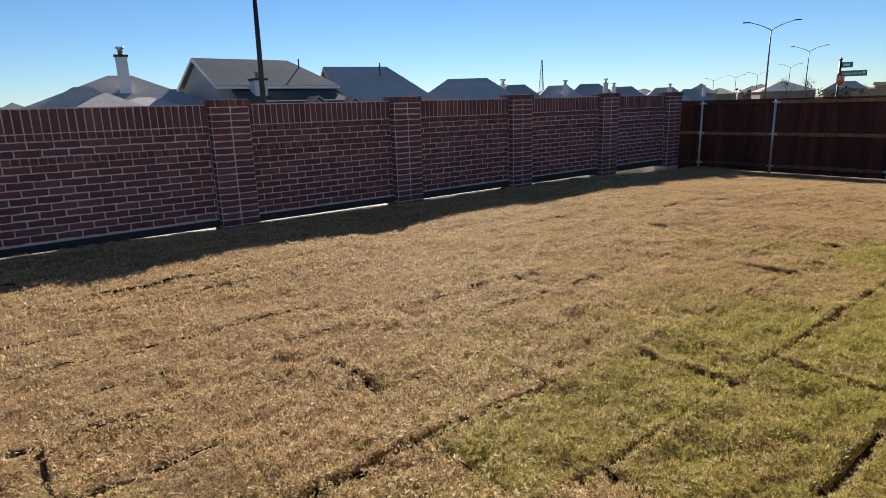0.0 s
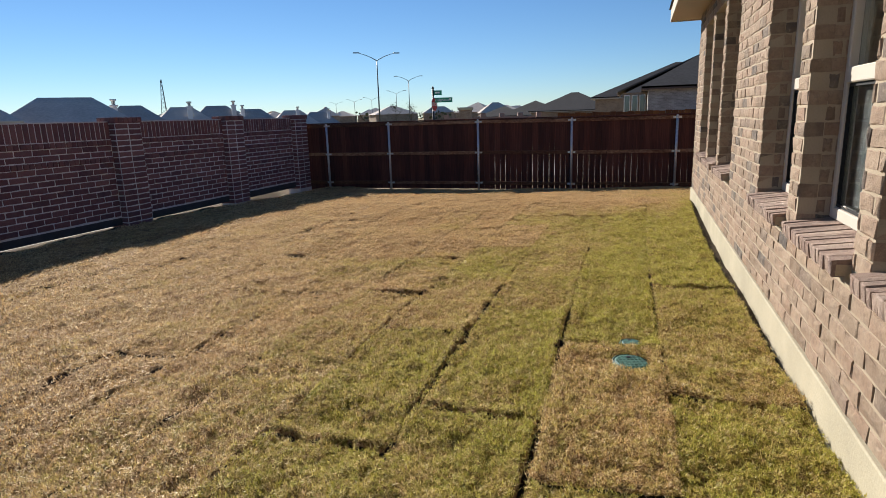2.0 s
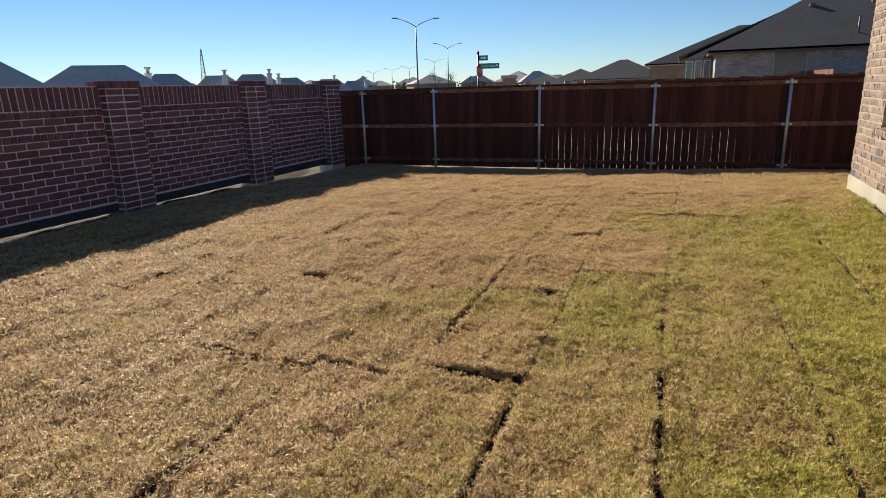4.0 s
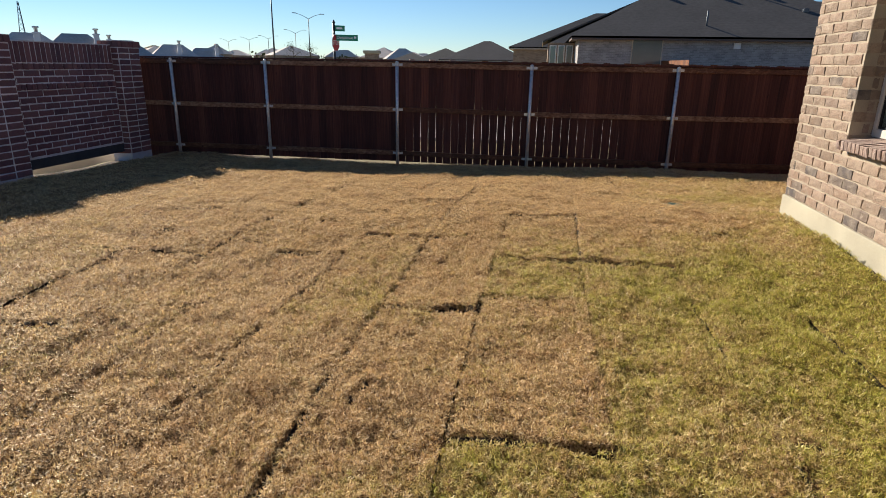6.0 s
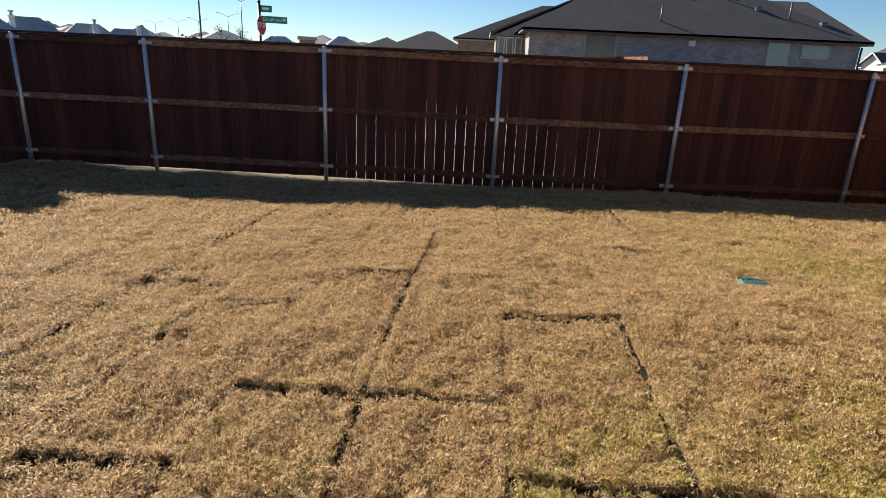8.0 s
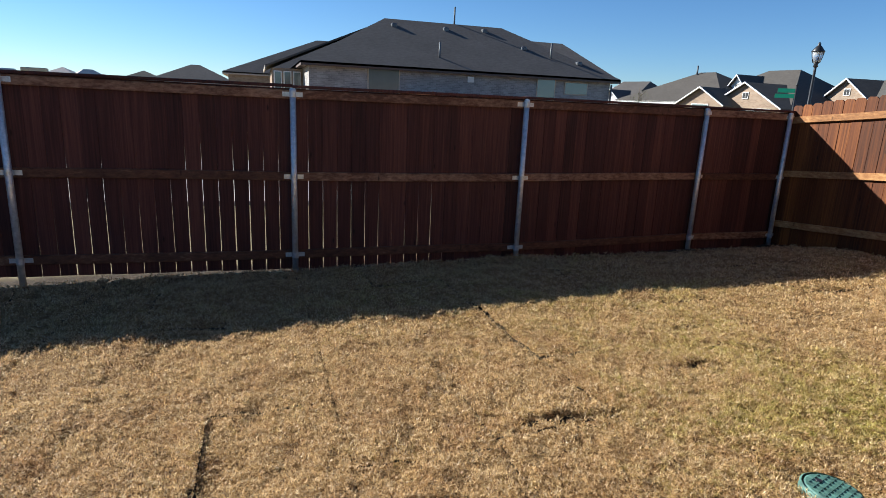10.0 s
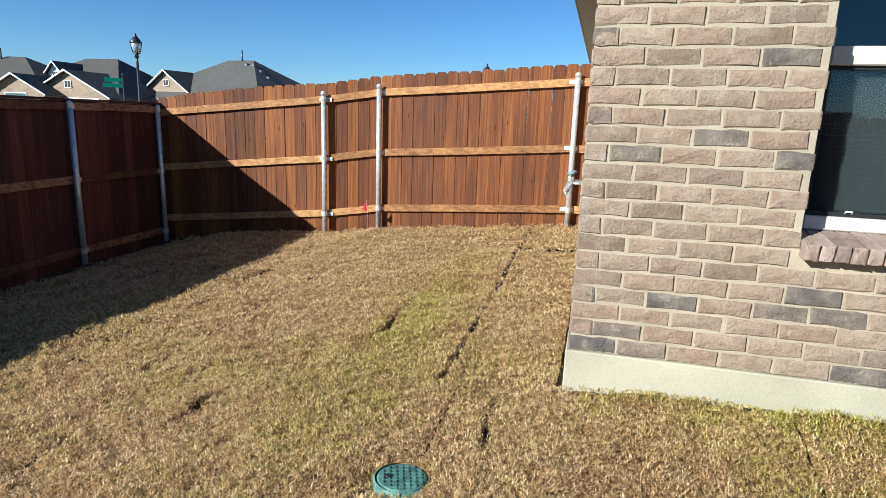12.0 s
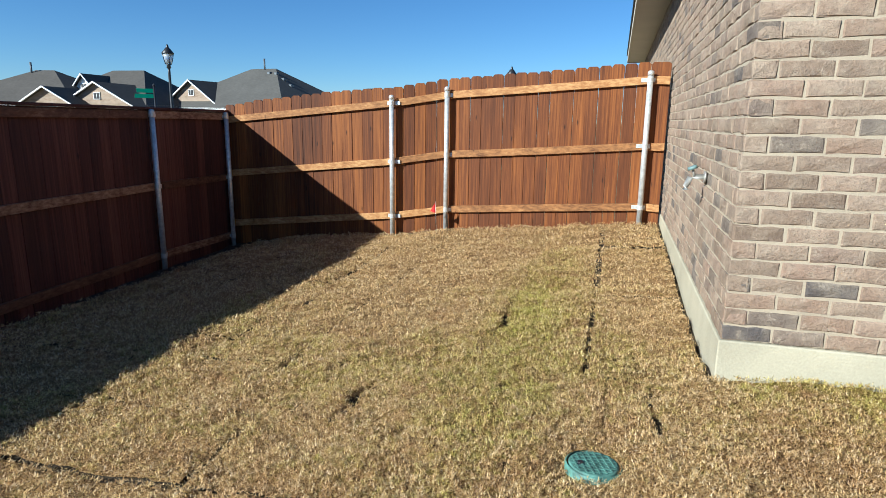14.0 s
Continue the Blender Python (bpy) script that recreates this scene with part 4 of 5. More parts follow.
def far_house(x, y, yaw, w, d, eave, ridge, style, wall, roof, label, trim=M_TRIM, setback=None, over=0.4, group="houses beyond the fence"):
    """w along local x, d along local y; -y faces the yard. eave and ridge are world heights."""
    drop = max(0.0, 0.0057 * math.hypot(x, y) - 0.11) if y > 15 else 0.0
    h = thing("neighbour_house", (x, y, FAR_Z - drop), yaw, label, "house", group)
    e, r = eave - FAR_Z, ridge - FAR_Z
    W, D = w / 2, d / 2
    part("wall", Geo().box(-W, W, -D, D, 0, e - 0.02), wall, h)
    A, B = W + over, D + over
    ze = e
    sb = setback if setback is not None else B
    if style == "hip":
        rl, rr = -A + sb, A - sb
        for c in ([(-A, -B, ze), (A, -B, ze), (rr, 0, r), (rl, 0, r)], [(A, B, ze), (-A, B, ze), (rl, 0, r), (rr, 0, r)],
                  [(A, -B, ze), (A, B, ze), (rr, 0, r)], [(-A, B, ze), (-A, -B, ze), (rl, 0, r)]):
            part("roof_plane", roof_slab(c, 0.10), roof, h)
        f = Geo()
        f.box(-A, A, -B, -B + 0.03, e - 0.2, e), f.box(-A, A, B - 0.03, B, e - 0.2, e)
        f.box(-A, -A + 0.03, -B + .03, B - .03, e - 0.2, e), f.box(A - 0.03, A, -B + .03, B - .03, e - 0.2, e)
        part("fascia", f, trim, h)
        part("soffit", Geo().box(-A + .03, A - .03, -B + .03, B - .03, e - .18, e - .15), trim, h)
    else:
        rr = A - (sb if style == "half" else 0)
        zg = r - 0.12
        g = Geo().add([(-W, -D, e - .03), (-W, D, e - .03), (-W, 0, zg), (-W + .15, -D, e - .03), (-W + .15, D, e - .03), (-W + .15, 0, zg)],
                      [(0, 2, 1), (3, 4, 5), (0, 1, 4, 3), (1, 2, 5, 4), (2, 0, 3, 5)])
        part("gable_wall", g, wall, h)
        part("roof_plane", roof_slab([(-A, -B, ze), (A, -B, ze), (rr, 0, r), (-A, 0, r)], 0.10), roof, h)
        part("roof_plane", roof_slab([(A, B, ze), (-A, B, ze), (-A, 0, r), (rr, 0, r)], 0.10), roof, h)
        if style == "half":
            part("roof_plane", roof_slab([(A, -B, ze), (A, B, ze), (rr, 0, r)], 0.10), roof, h)
        else:
            g2 = Geo()
            g2.v, g2.f = [(-a, b, c) for a, b, c in g.v], [tuple(reversed(q)) for q in g.f]
            part("gable_wall", g2, wall, h)
        f = Geo().box(-A, A, -B - .02, -B + 0.02, e - 0.22, e - 0.02)
        part("fascia", f, trim, h)
        rk = Geo()
        for sg in (-1, 1):
            rk.add([(-A - .02, sg * B, ze - .22), (-A - .02, sg * B, ze), (-A - .02, 0, r), (-A - .02, 0, r - .24), (-A + .03, sg * B, ze - .22), (-A + .03, sg * B, ze), (-A + .03, 0, r), (-A + .03, 0, r - .24)],
                   [(0, 1, 2, 3), (7, 6, 5, 4), (0, 4, 5, 1), (3, 2, 6, 7), (1, 5, 6, 2), (0, 3, 7, 4)])
        part("rake_board", rk, trim, h)
    return h


def front_gable(h, cx, wd, y0, y1, eave, peak, wall, roof, trim=M_WHITE, garage=False, window=True):
    """A gabled bay that faces the yard, on the house h; heights are world heights."""
    e, p = eave - FAR_Z, peak - FAR_Z
    W = wd / 2
    b = part("bay", Geo().add([(cx - W, y0, 0), (cx + W, y0, 0), (cx + W, y0, e), (cx, y0, p - .1), (cx - W, y0, e), (cx - W, y1, 0), (cx + W, y1, 0), (cx + W, y1, e), (cx, y1, p - .1), (cx - W, y1, e)],
                              [(0, 1, 2, 3, 4), (9, 8, 7, 6, 5), (1, 6, 7, 2), (5, 0, 4, 9), (2, 7, 8, 3), (3, 8, 9, 4)]), wall, h)
    o = 0.3
    k = (p - e) / W
    for sg in (-1, 1):
        part("bay_roof", roof_slab([(cx + sg * (W + o), y0 - o, e - o * k), (cx, y0 - o, p), (cx, y1, p), (cx + sg * (W + o), y1, e - o * k)][::sg], 0.1), roof, b)
        part("rake_board", Geo().add([(cx + sg * (W + o), y0 - o - .03, e - o * k - .09), (cx + sg * (W + o), y0 - o - .03, e - o * k), (cx, y0 - o - .03, p + .02), (cx, y0 - o - .03, p - .09),
                                      (cx + sg * (W + o), y0 - o + .03, e - o * k - .11), (cx + sg * (W + o), y0 - o + .03, e - o * k), (cx, y0 - o + .03, p + .02), (cx, y0 - o + .03, p - .11)],
                                     [(0, 1, 2, 3), (7, 6, 5, 4), (0, 4, 5, 1), (3, 2, 6, 7), (1, 5, 6, 2), (0, 3, 7, 4)]), trim, b)
    if window:
        w = part("attic_window", Geo().box(cx - .27, cx + .27, y0 - .06, y0 - .01, p - 1.20, p - .70, .01), trim, b)
        part("pane", Geo().box(cx - .22, cx - .02, y0 - .07, y0 - .061, p - 1.15, p - .75), M_BLACK, w)
        part("pane", Geo().box(cx + .02, cx + .22, y0 - .07, y0 - .061, p - 1.15, p - .75), M_BLACK, w)
    if garage:
        gd = part("garage_door", Geo().box(cx - W * .72, cx + W * .72, y0 - .05, y0 - .01, 0, 2.2, .01), M_GARAGE, b, "pale garage door")
        for q in range(4):
            part("door_panel", Geo().box(cx - W * .70, cx + W * .70, y0 - .07, y0 - .051, 0.04 + q * .54, 0.54 + q * .54, .01), M_GARAGE, gd)
        part("door_trim", Geo().box(cx - W * .76, cx + W * .76, y0 - .06, y0 - .01, 2.22, 2.40, .01), trim, b)
    return b


def roof_pipe(h, x, y, z, ht=0.45, r=0.05):
    part("vent_pipe", Geo().tube([(x, y, z - .3), (x, y, z + ht)], r, 8), M_LAMPGREY, h)


def roof_z(x, y, w, d, eave, ridge, sb, over=0.4):
    """Height over the house's base of a hip roof at a point."""
    A, B = w / 2 + over, d / 2 + over
    return eave - FAR_Z + (ridge - eave) * min((B - abs(y)) / B, (A - abs(x)) / sb)


def roof_vent(h, x, y, z):
    part("roof_vent", Geo().box(x - .15, x + .15, y - .16, y + .16, z - .1, z + .13, .04), M_LAMPGREY, h)


def chimney(h, x, y, z0, z1, w=0.9, mat=M_CHIM, edge=M_BLACK):
    c = part("chimney", Geo().box(x - w / 2, x + w / 2, y - w / 2, y + w / 2, z0, z1), mat, h, "pale sided chimney")
    part("chimney_cap", Geo().box(x - w / 2 - .08, x + w / 2 + .08, y - w / 2 - .08, y + w / 2 + .08, z1, z1 + .14, .02), edge, c)
    part("flue", Geo().tube([(x, y, z1 + .1), (x, y, z1 + .5), (x, y, z1 + .52), (x, y, z1 + .66)], [.16, .16, .27, .27], 10), M_GALV, c)


def window_in(h, x0, x1, y, z0, z1, trim=M_TRIM):
    w = part("window", Geo().box(x0 - .06, x1 + .06, y - .04, y - .004, z0 - .06, z1 + .06, .01), trim, h)
    part("pane", Geo().box(x0, x1, y - .05, y - .041, z0, z1), M_PANE, w)


M_PANE = plain("far_window_pane", (0.10, 0.14, 0.14), 0.08, 0, 0.9, 0.1, 2, 0.0)

# the big dark-roofed house straight behind the back fence: its long wall runs along the fence
NX, NY0, NY1 = 40.0, -16.9, -0.6
nw, nd = NY1 - NY0, 10.2
big = far_house(NX + nd / 2, (NY0 + NY1) / 2, -90, nw, nd, 2.92, 5.75, "hip", M_FARGREY, M_ROOF,
                "single-storey grey brick house with a charcoal hip roof and vents", M_FASCIA, setback=5.0)
q = -FAR_Z
for lx, z0, z1, wd in ((-4.55, 1.35, 2.75, 1.5), (4.25, 1.35, 2.72, 1.0), (6.05, 2.05, 2.62, 1.3)):
    window_in(big, lx - wd / 2, lx + wd / 2, -nd / 2, z0 + q, z1 + q)
part("wall_vent", Geo().box(-0.2, 0.15, -nd / 2 - .05, -nd / 2 - .002, 2.35 + q, 2.65 + q, .02), M_WHITE, big)
for lx, ly in ((-3.2, -0.9), (-0.2, -0.9), (2.2, -0.7), (3.9, -2.6), (6.7, -4.0)):
    roof_vent(big, lx, ly, 5.75 + q - (abs(ly) / (nd / 2 + .4)) * 2.83)
for lx, ly, ht in ((-1.5, -4.3, 0.75), (5.2, -3.5, 0.8), (0.6, 0.1, 1.0)):
    roof_pipe(big, lx, ly, 5.75 + q - (abs(ly) / (nd / 2 + .4)) * 2.83, ht)
part("downpipe", Geo().tube([(nw / 2 + .05, -nd / 2 - .06, 0), (nw / 2 + .05, -nd / 2 - .06, 3.2)], 0.05, 8), M_LAMPGREY, big)
# a second, lower ridge carries the roof on to the south
A2, B2, r2, e2_ = nw / 2 + .4, nd / 2 + .15, 5.15 + q, 2.92 + q + .03
for cc in ([(-2, -B2, e2_), (A2, -B2, e2_), (A2 - 0.9, 0, r2), (-2, 0, r2)], [(A2, B2, e2_), (-2, B2, e2_), (-2, 0, r2), (A2 - 0.9, 0, r2)], [(A2, -B2, e2_), (A2, B2, e2_), (A2 - 0.9, 0, r2)]):
    part("roof_plane", roof_slab(cc, 0.08), M_ROOF, big)
# side wing wall to the north with pale windows
wa, wy0, wy1, we = nw / 2 + 1.95, nd / 2 - 6.4, nd / 2 + .4, 2.80 + q
part("wing_roof", roof_slab([(-wa, wy1, we), (-wa, wy0, we), (-nw / 2 + 4.2, -0.3, 5.45 + q), (-nw / 2 + 4.2, 0.6, 5.45 + q)], 0.10), M_ROOFG, big, "grey shingle roof plane over the side wing")
part("wing_fascia", Geo().box(-wa - .02, -wa + .02, wy0, wy1, we - .2, we), M_TRIM, big)
part("side_wing", Geo().box(-nw / 2 - 1.6, -nw / 2 - .01, nd / 2 - 6.0, nd / 2, 0, 2.7 + q), M_FARTAN, big)
for k in range(3):
    window_in(big, -nw / 2 - 1.45 + k * .5, -nw / 2 - 1.15 + k * .5, nd / 2 - 6.0, 1.3 + q, 2.5 + q, M_WHITE)

n2 = far_house(65.0, -4.4, -90, 16.5, 11, 2.85, 6.0, "hip", M_FARTAN, M_ROOF, "tan brick house with a charcoal hip roof further along the street", M_TRIM, setback=7.5)
for k in range(3):
    window_in(n2, -5 + k * 1.3, -4.1 + k * 1.3, -5.5, 1.5 + q, 2.6 + q, M_WHITE)
for i, (az, d, w, dd, ev, rd) in enumerate(((5.0, 82, 11, 10, 1.9, 4.4), (9.0, 98, 10, 10, 1.9, 4.3), (12.2, 120, 9, 9, 1.9, 4.0))):
    x, y = on_ray(az, d, 9.5, 1.8)
    hh = far_house(x, y, -90, w, dd, ev, rd, "hip", M_FARTAN, M_ROOFG if i % 2 else M_ROOF, "brick house with a grey hip roof down the street")

# houses beyond the red brick wall
x, y = on_ray(79.2, 50)
h1 = far_house(x, y, 79.2 - 90, 10.5, 9, 2.25, 4.45, "hip", M_SIDING, M_ROOFN, "pale house with stacked grey hip roofs and a tall chimney")
chimney(h1, 0.25, -2.6, 2, 5.5 + q, 0.72)
for az, d, w, rd in ((82.0, 47, 5.4, 3.55), (77.6, 45, 5.2, 2.75), (80.4, 44, 4.4, 3.05)):
    far_house(*on_ray(az, d), az - 90, w, 5.5, 1.9, rd, "hip", M_SIDING, M_ROOFN if az > 81 else M_ROOFB, "low grey-roofed wing of the house with the chimney", M_TRIM, 2.6)
x, y = on_ray(68.3, 50)
h2 = far_house(x, y, 68.3 - 90 + 24, 8.9, 7.5, 3.45, 5.55, "half", M_SIDING, M_ROOFS, "pale sided house with a steep dark grey roof", M_WHITE, 2.2)
chimney(h2, -2.0, -4.6, 0, 3.75 + q, 0.9)
part("porch_roof", roof_slab([(-3.6, -6.0, 2.3 + q), (4.6, -6.0, 2.3 + q), (4.6, -3.8, 3.2 + q), (-3.6, -3.8, 3.2 + q)]), M_ROOF, h2)
part("porch_wall", Geo().box(-3.4, 4.4, -5.7, -3.8, 0, 2.3 + q), M_SIDING, h2)
front_gable(h2, 1.4, 2.7, -6.6, -4, 1.75, 2.62, M_PINK, M_ROOF, M_SIDING, False, False)
front_gable(h2, 4.4, 2.5, -6.6, -4, 1.7, 2.5, M_PINK, M_ROOF, M_SIDING, False, False)
roof_pipe(h2, 3.0, -1.2, 5.0 + q, 0.6)
x, y = on_ray(58.2, 53)
h3 = far_house(x, y, 57.9 - 90 + 18, 7.3, 8.5, 2.3, 5.1, "half", M_PINK, M_ROOFB, "brick gabled house with a brown-grey shingle roof", M_TRIM, 2.6)
roof_pipe(h3, 0.4, -1.3, 4.4 + q, 0.9, .06)
x, y = on_ray(49.3, 60)
h4 = far_house(x, y, 49.3 - 90, 9.4, 9.0, 1.9, 4.25, "hip", M_PINK, M_ROOFB, "house with a broad grey hip roof", M_TRIM, 3.2)
x, y = on_ray(61.0, 66)
far_house(x, y, 61 - 90, 7, 8, 2.0, 4.6, "hip", M_SIDING, M_ROOF, "dark-roofed house behind the gabled one")
x, y = on_ray(75.0, 68)
far_house(x, y, 75 - 90, 6, 8, 2.0, 4.2, "hip", M_SIDING, M_ROOF, "small dark-roofed house between two others")
for i, (az, d, w, el) in enumerate(((44.8, 66, 6.2, 2.05), (41.0, 76, 6.6, 1.85), (38.2, 84, 6.8, 1.9), (35.2, 92, 6.6, 1.55), (31.8, 104, 7.0, 1.35), (29.6, 118, 7.0, 1.15))):
    x, y = on_ray(az, d)
    top = 1.37 + d * math.tan(radians(el))
    hh = far_house(x, y, az - 90 + 6, w, 8, top - 2.3, top, "hip", M_SIDING, (M_ROOFN, M_ROOFB, M_ROOFN)[i % 3], "grey-roofed house with a white chimney along the wall", M_TRIM, 2.6)
    chimney(hh, (-1.6, 0.6, 1.8)[i % 3], -2.4, 1.0, top + q - 0.15, 0.5, M_CHIM, M_CHIM)

# houses across the street to the south-east
EX, EY = 11.49, 1.91


def east_house(az, d, w, dd, ev, rd, style, wall, roof, label, sb=None):
    x, y = on_ray(az, d, EX, EY)
    return far_house(x, y, az - 90 - 38, w, dd, ev, rd, style, wall, roof, label, M_WHITE, sb)


e1 = east_house(-41.0, 56, 10.5, 9, 2.2, 4.75, "hip", M_FARTAN, M_ROOFE, "tan brick house with a charcoal hip roof and a gabled bay")
front_gable(e1, 4.2, 3.9, -5.6, 0, 2.15, 3.3, M_FARTAN, M_ROOFE, M_WHITE, False, False)
window_in(e1, 3.5, 4.9, -5.6, 1.0 + q, 2.0 + q, M_WHITE)
roof_pipe(e1, -0.8, -0.4, 4.6 + q, 0.7, .07)
e2 = east_house(-46.8, 55, 9.2, 9, 2.2, 4.95, "hip", M_FARTAN, M_ROOFE, "tan brick house with a white dormer and a garage gable", 3.6)
front_gable(e2, 2.2, 6.0, -6.2, 0, 2.05, 3.7, M_FARTAN, M_ROOFE, M_WHITE, True)
front_gable(e2, -1.0, 1.3, -3.6, 0, 3.7, 4.45, M_WHITE, M_ROOFE, M_WHITE, False, True)
e3 = east_house(-57.6, 53, 11.5, 11.0, 2.1, 5.35, "hip", M_FARTAN, M_ROOFG, "tan brick house with a high grey hip roof", 4.9)
front_gable(e3, -3.0, 6.4, -5.0, 1.0, 1.95, 4.2, M_FARTAN, M_ROOFE, M_WHITE, True)
window_in(e3, 0.2, 2.4, -5.0, 1.0 + q, 1.9 + q, M_WHITE)
for k in range(4):
    roof_vent(e3, 1.2 + k * .75, -0.8 - k * .1, roof_z(1.2 + k * .75, -0.8 - k * .1, 11.5, 11.0, 2.1, 5.35, 4.9))
roof_pipe(e3, 0.2, -0.1, 5.35 + q, 0.8, .07)
e4 = east_house(-67.0, 66, 8.0, 9, 2.2, 4.65, "hip", M_FARTAN, M_ROOF, "dark-roofed house just over the side fence")
e5 = east_house(-35.5, 66, 4.2, 8, 2.2, 4.3, "half", M_SIDING, M_ROOF, "pale stuccoed house with an arched porch", 1.5)
front_gable(e5, 0.4, 2.2, -5, 0, 2.4, 3.3, M_CHIM, M_ROOF, M_WHITE, False, False)


# ---- far fences, gate pillar, trees, horizon ----
far_fence = thing("far_fence", (33.5, 0, FAR_Z), 0, "dark stained fence round the neighbouring yard", "fence")
for k in range(60):
    part("board", Geo().box(0, 0.02, -14 + k * 0.3, -13.705 + k * 0.3, 0.02, 2.02 + 0.02 * (k % 3)), M_BOARD, far_fence)
for k in range(22):
    part("board", Geo().box(0.02 + k * 0.29, 0.305 + k * 0.29, -5.02, -5.0, 0.02, 2.24 + 0.015 * (k % 2)), M_BOARD, far_fence)
for z in (0.4, 1.0, 1.7):
    part("rail", Geo().box(-0.04, 0, -14, 4, z, z + .09), M_RAIL, far_fence)
gp = thing("gate_pillar", (*on_ray(16.4, 48, 9.5, 1.8), FAR_Z), 10, "brick and cast stone entry pillar down the street", "pillar")
part("shaft", Geo().box(-.55, .55, -.55, .55, 0, 2.6, .02), M_FARTAN, gp)
part("coping", Geo().box(-.68, .68, -.68, .68, 2.6, 2.85, .04), M_STONE, gp)
ew = thing("entry_wall", (*on_ray(13.6, 52, 9.5, 1.8), FAR_Z), -72, "low brick entry wall with piers down the street", "brick wall")
part("wall", Geo().box(-4.5, 4.5, -.1, .1, 0, 1.9), M_PINK, ew)
for k in range(6):
    part("pier", Geo().box(-4.7 + k * 1.85, -4.2 + k * 1.85, -.25, .25, 0, 2.25, .02), M_PINK, ew)


def tree(x, y, ht, crown_r, leaves, label, bare=False):
    t = thing("tree", (x, y, FAR_Z), rng.uniform(0, 360), label, "tree")
    g = Geo()
    g.tube([(0, 0, 0), (0.03, 0.02, ht * .3), (0.0, 0.05, ht * .62), (0.05, 0, ht * .95)], [ht * .022, ht * .017, ht * .011, ht * .003], 8)
    tips = []
    for k in range(16):
        a, z = rng.uniform(0, 6.28), rng.uniform(.3, .9) * ht
        r = crown_r * rng.uniform(.5, 1.0) * (1.15 - z / ht * .7)
        p = [(0, 0, z), (r * .5 * math.cos(a), r * .5 * math.sin(a), z + r * .3), (r * math.cos(a), r * math.sin(a), z + r * .75)]
        g.tube(p, [ht * .007, ht * .004, ht * .0015], 5)
        tips += p[1:]
    part("trunk", g, M_BARK, t)
    if leaves:
        tp = np.array(tips)
        c = tp[rng.randint(len(tp), size=leaves)] + rng.normal(0, crown_r * .16, (leaves, 3))
        s = rng.uniform(.03, .07, (leaves, 1)) * (ht / 5)
        d1, d2 = rng.normal(size=(leaves, 3)), rng.normal(size=(leaves, 3))
        d1 /= np.linalg.norm(d1, axis=1, keepdims=True)
        d2 /= np.linalg.norm(d2, axis=1, keepdims=True)
        v = np.stack([c - d1 * s, c + d2 * s * .6, c + d1 * s, c - d2 * s * .6], 1).reshape(-1, 3)
        f = np.arange(leaves * 4).reshape(-1, 4)
        tagged(part("crown", array_mesh("crown", v, f, M_LEAF, quads=True), None, t), kind="stuff")


for az, d, ht in ((22.35, 78, 3.9), (21.0, 76, 3.8)):
    tree(*on_ray(az, d), ht, 1.3, 900, "young sparse street tree with thin foliage")
tree(*on_ray(-35.6, 52, EX, EY), 4.0, 1.2, 700, "young thin tree before the houses across the street")
tree(*on_ray(-55.5, 44, EX, EY), 3.0, 0.7, 400, "small sapling beside a house across the street")


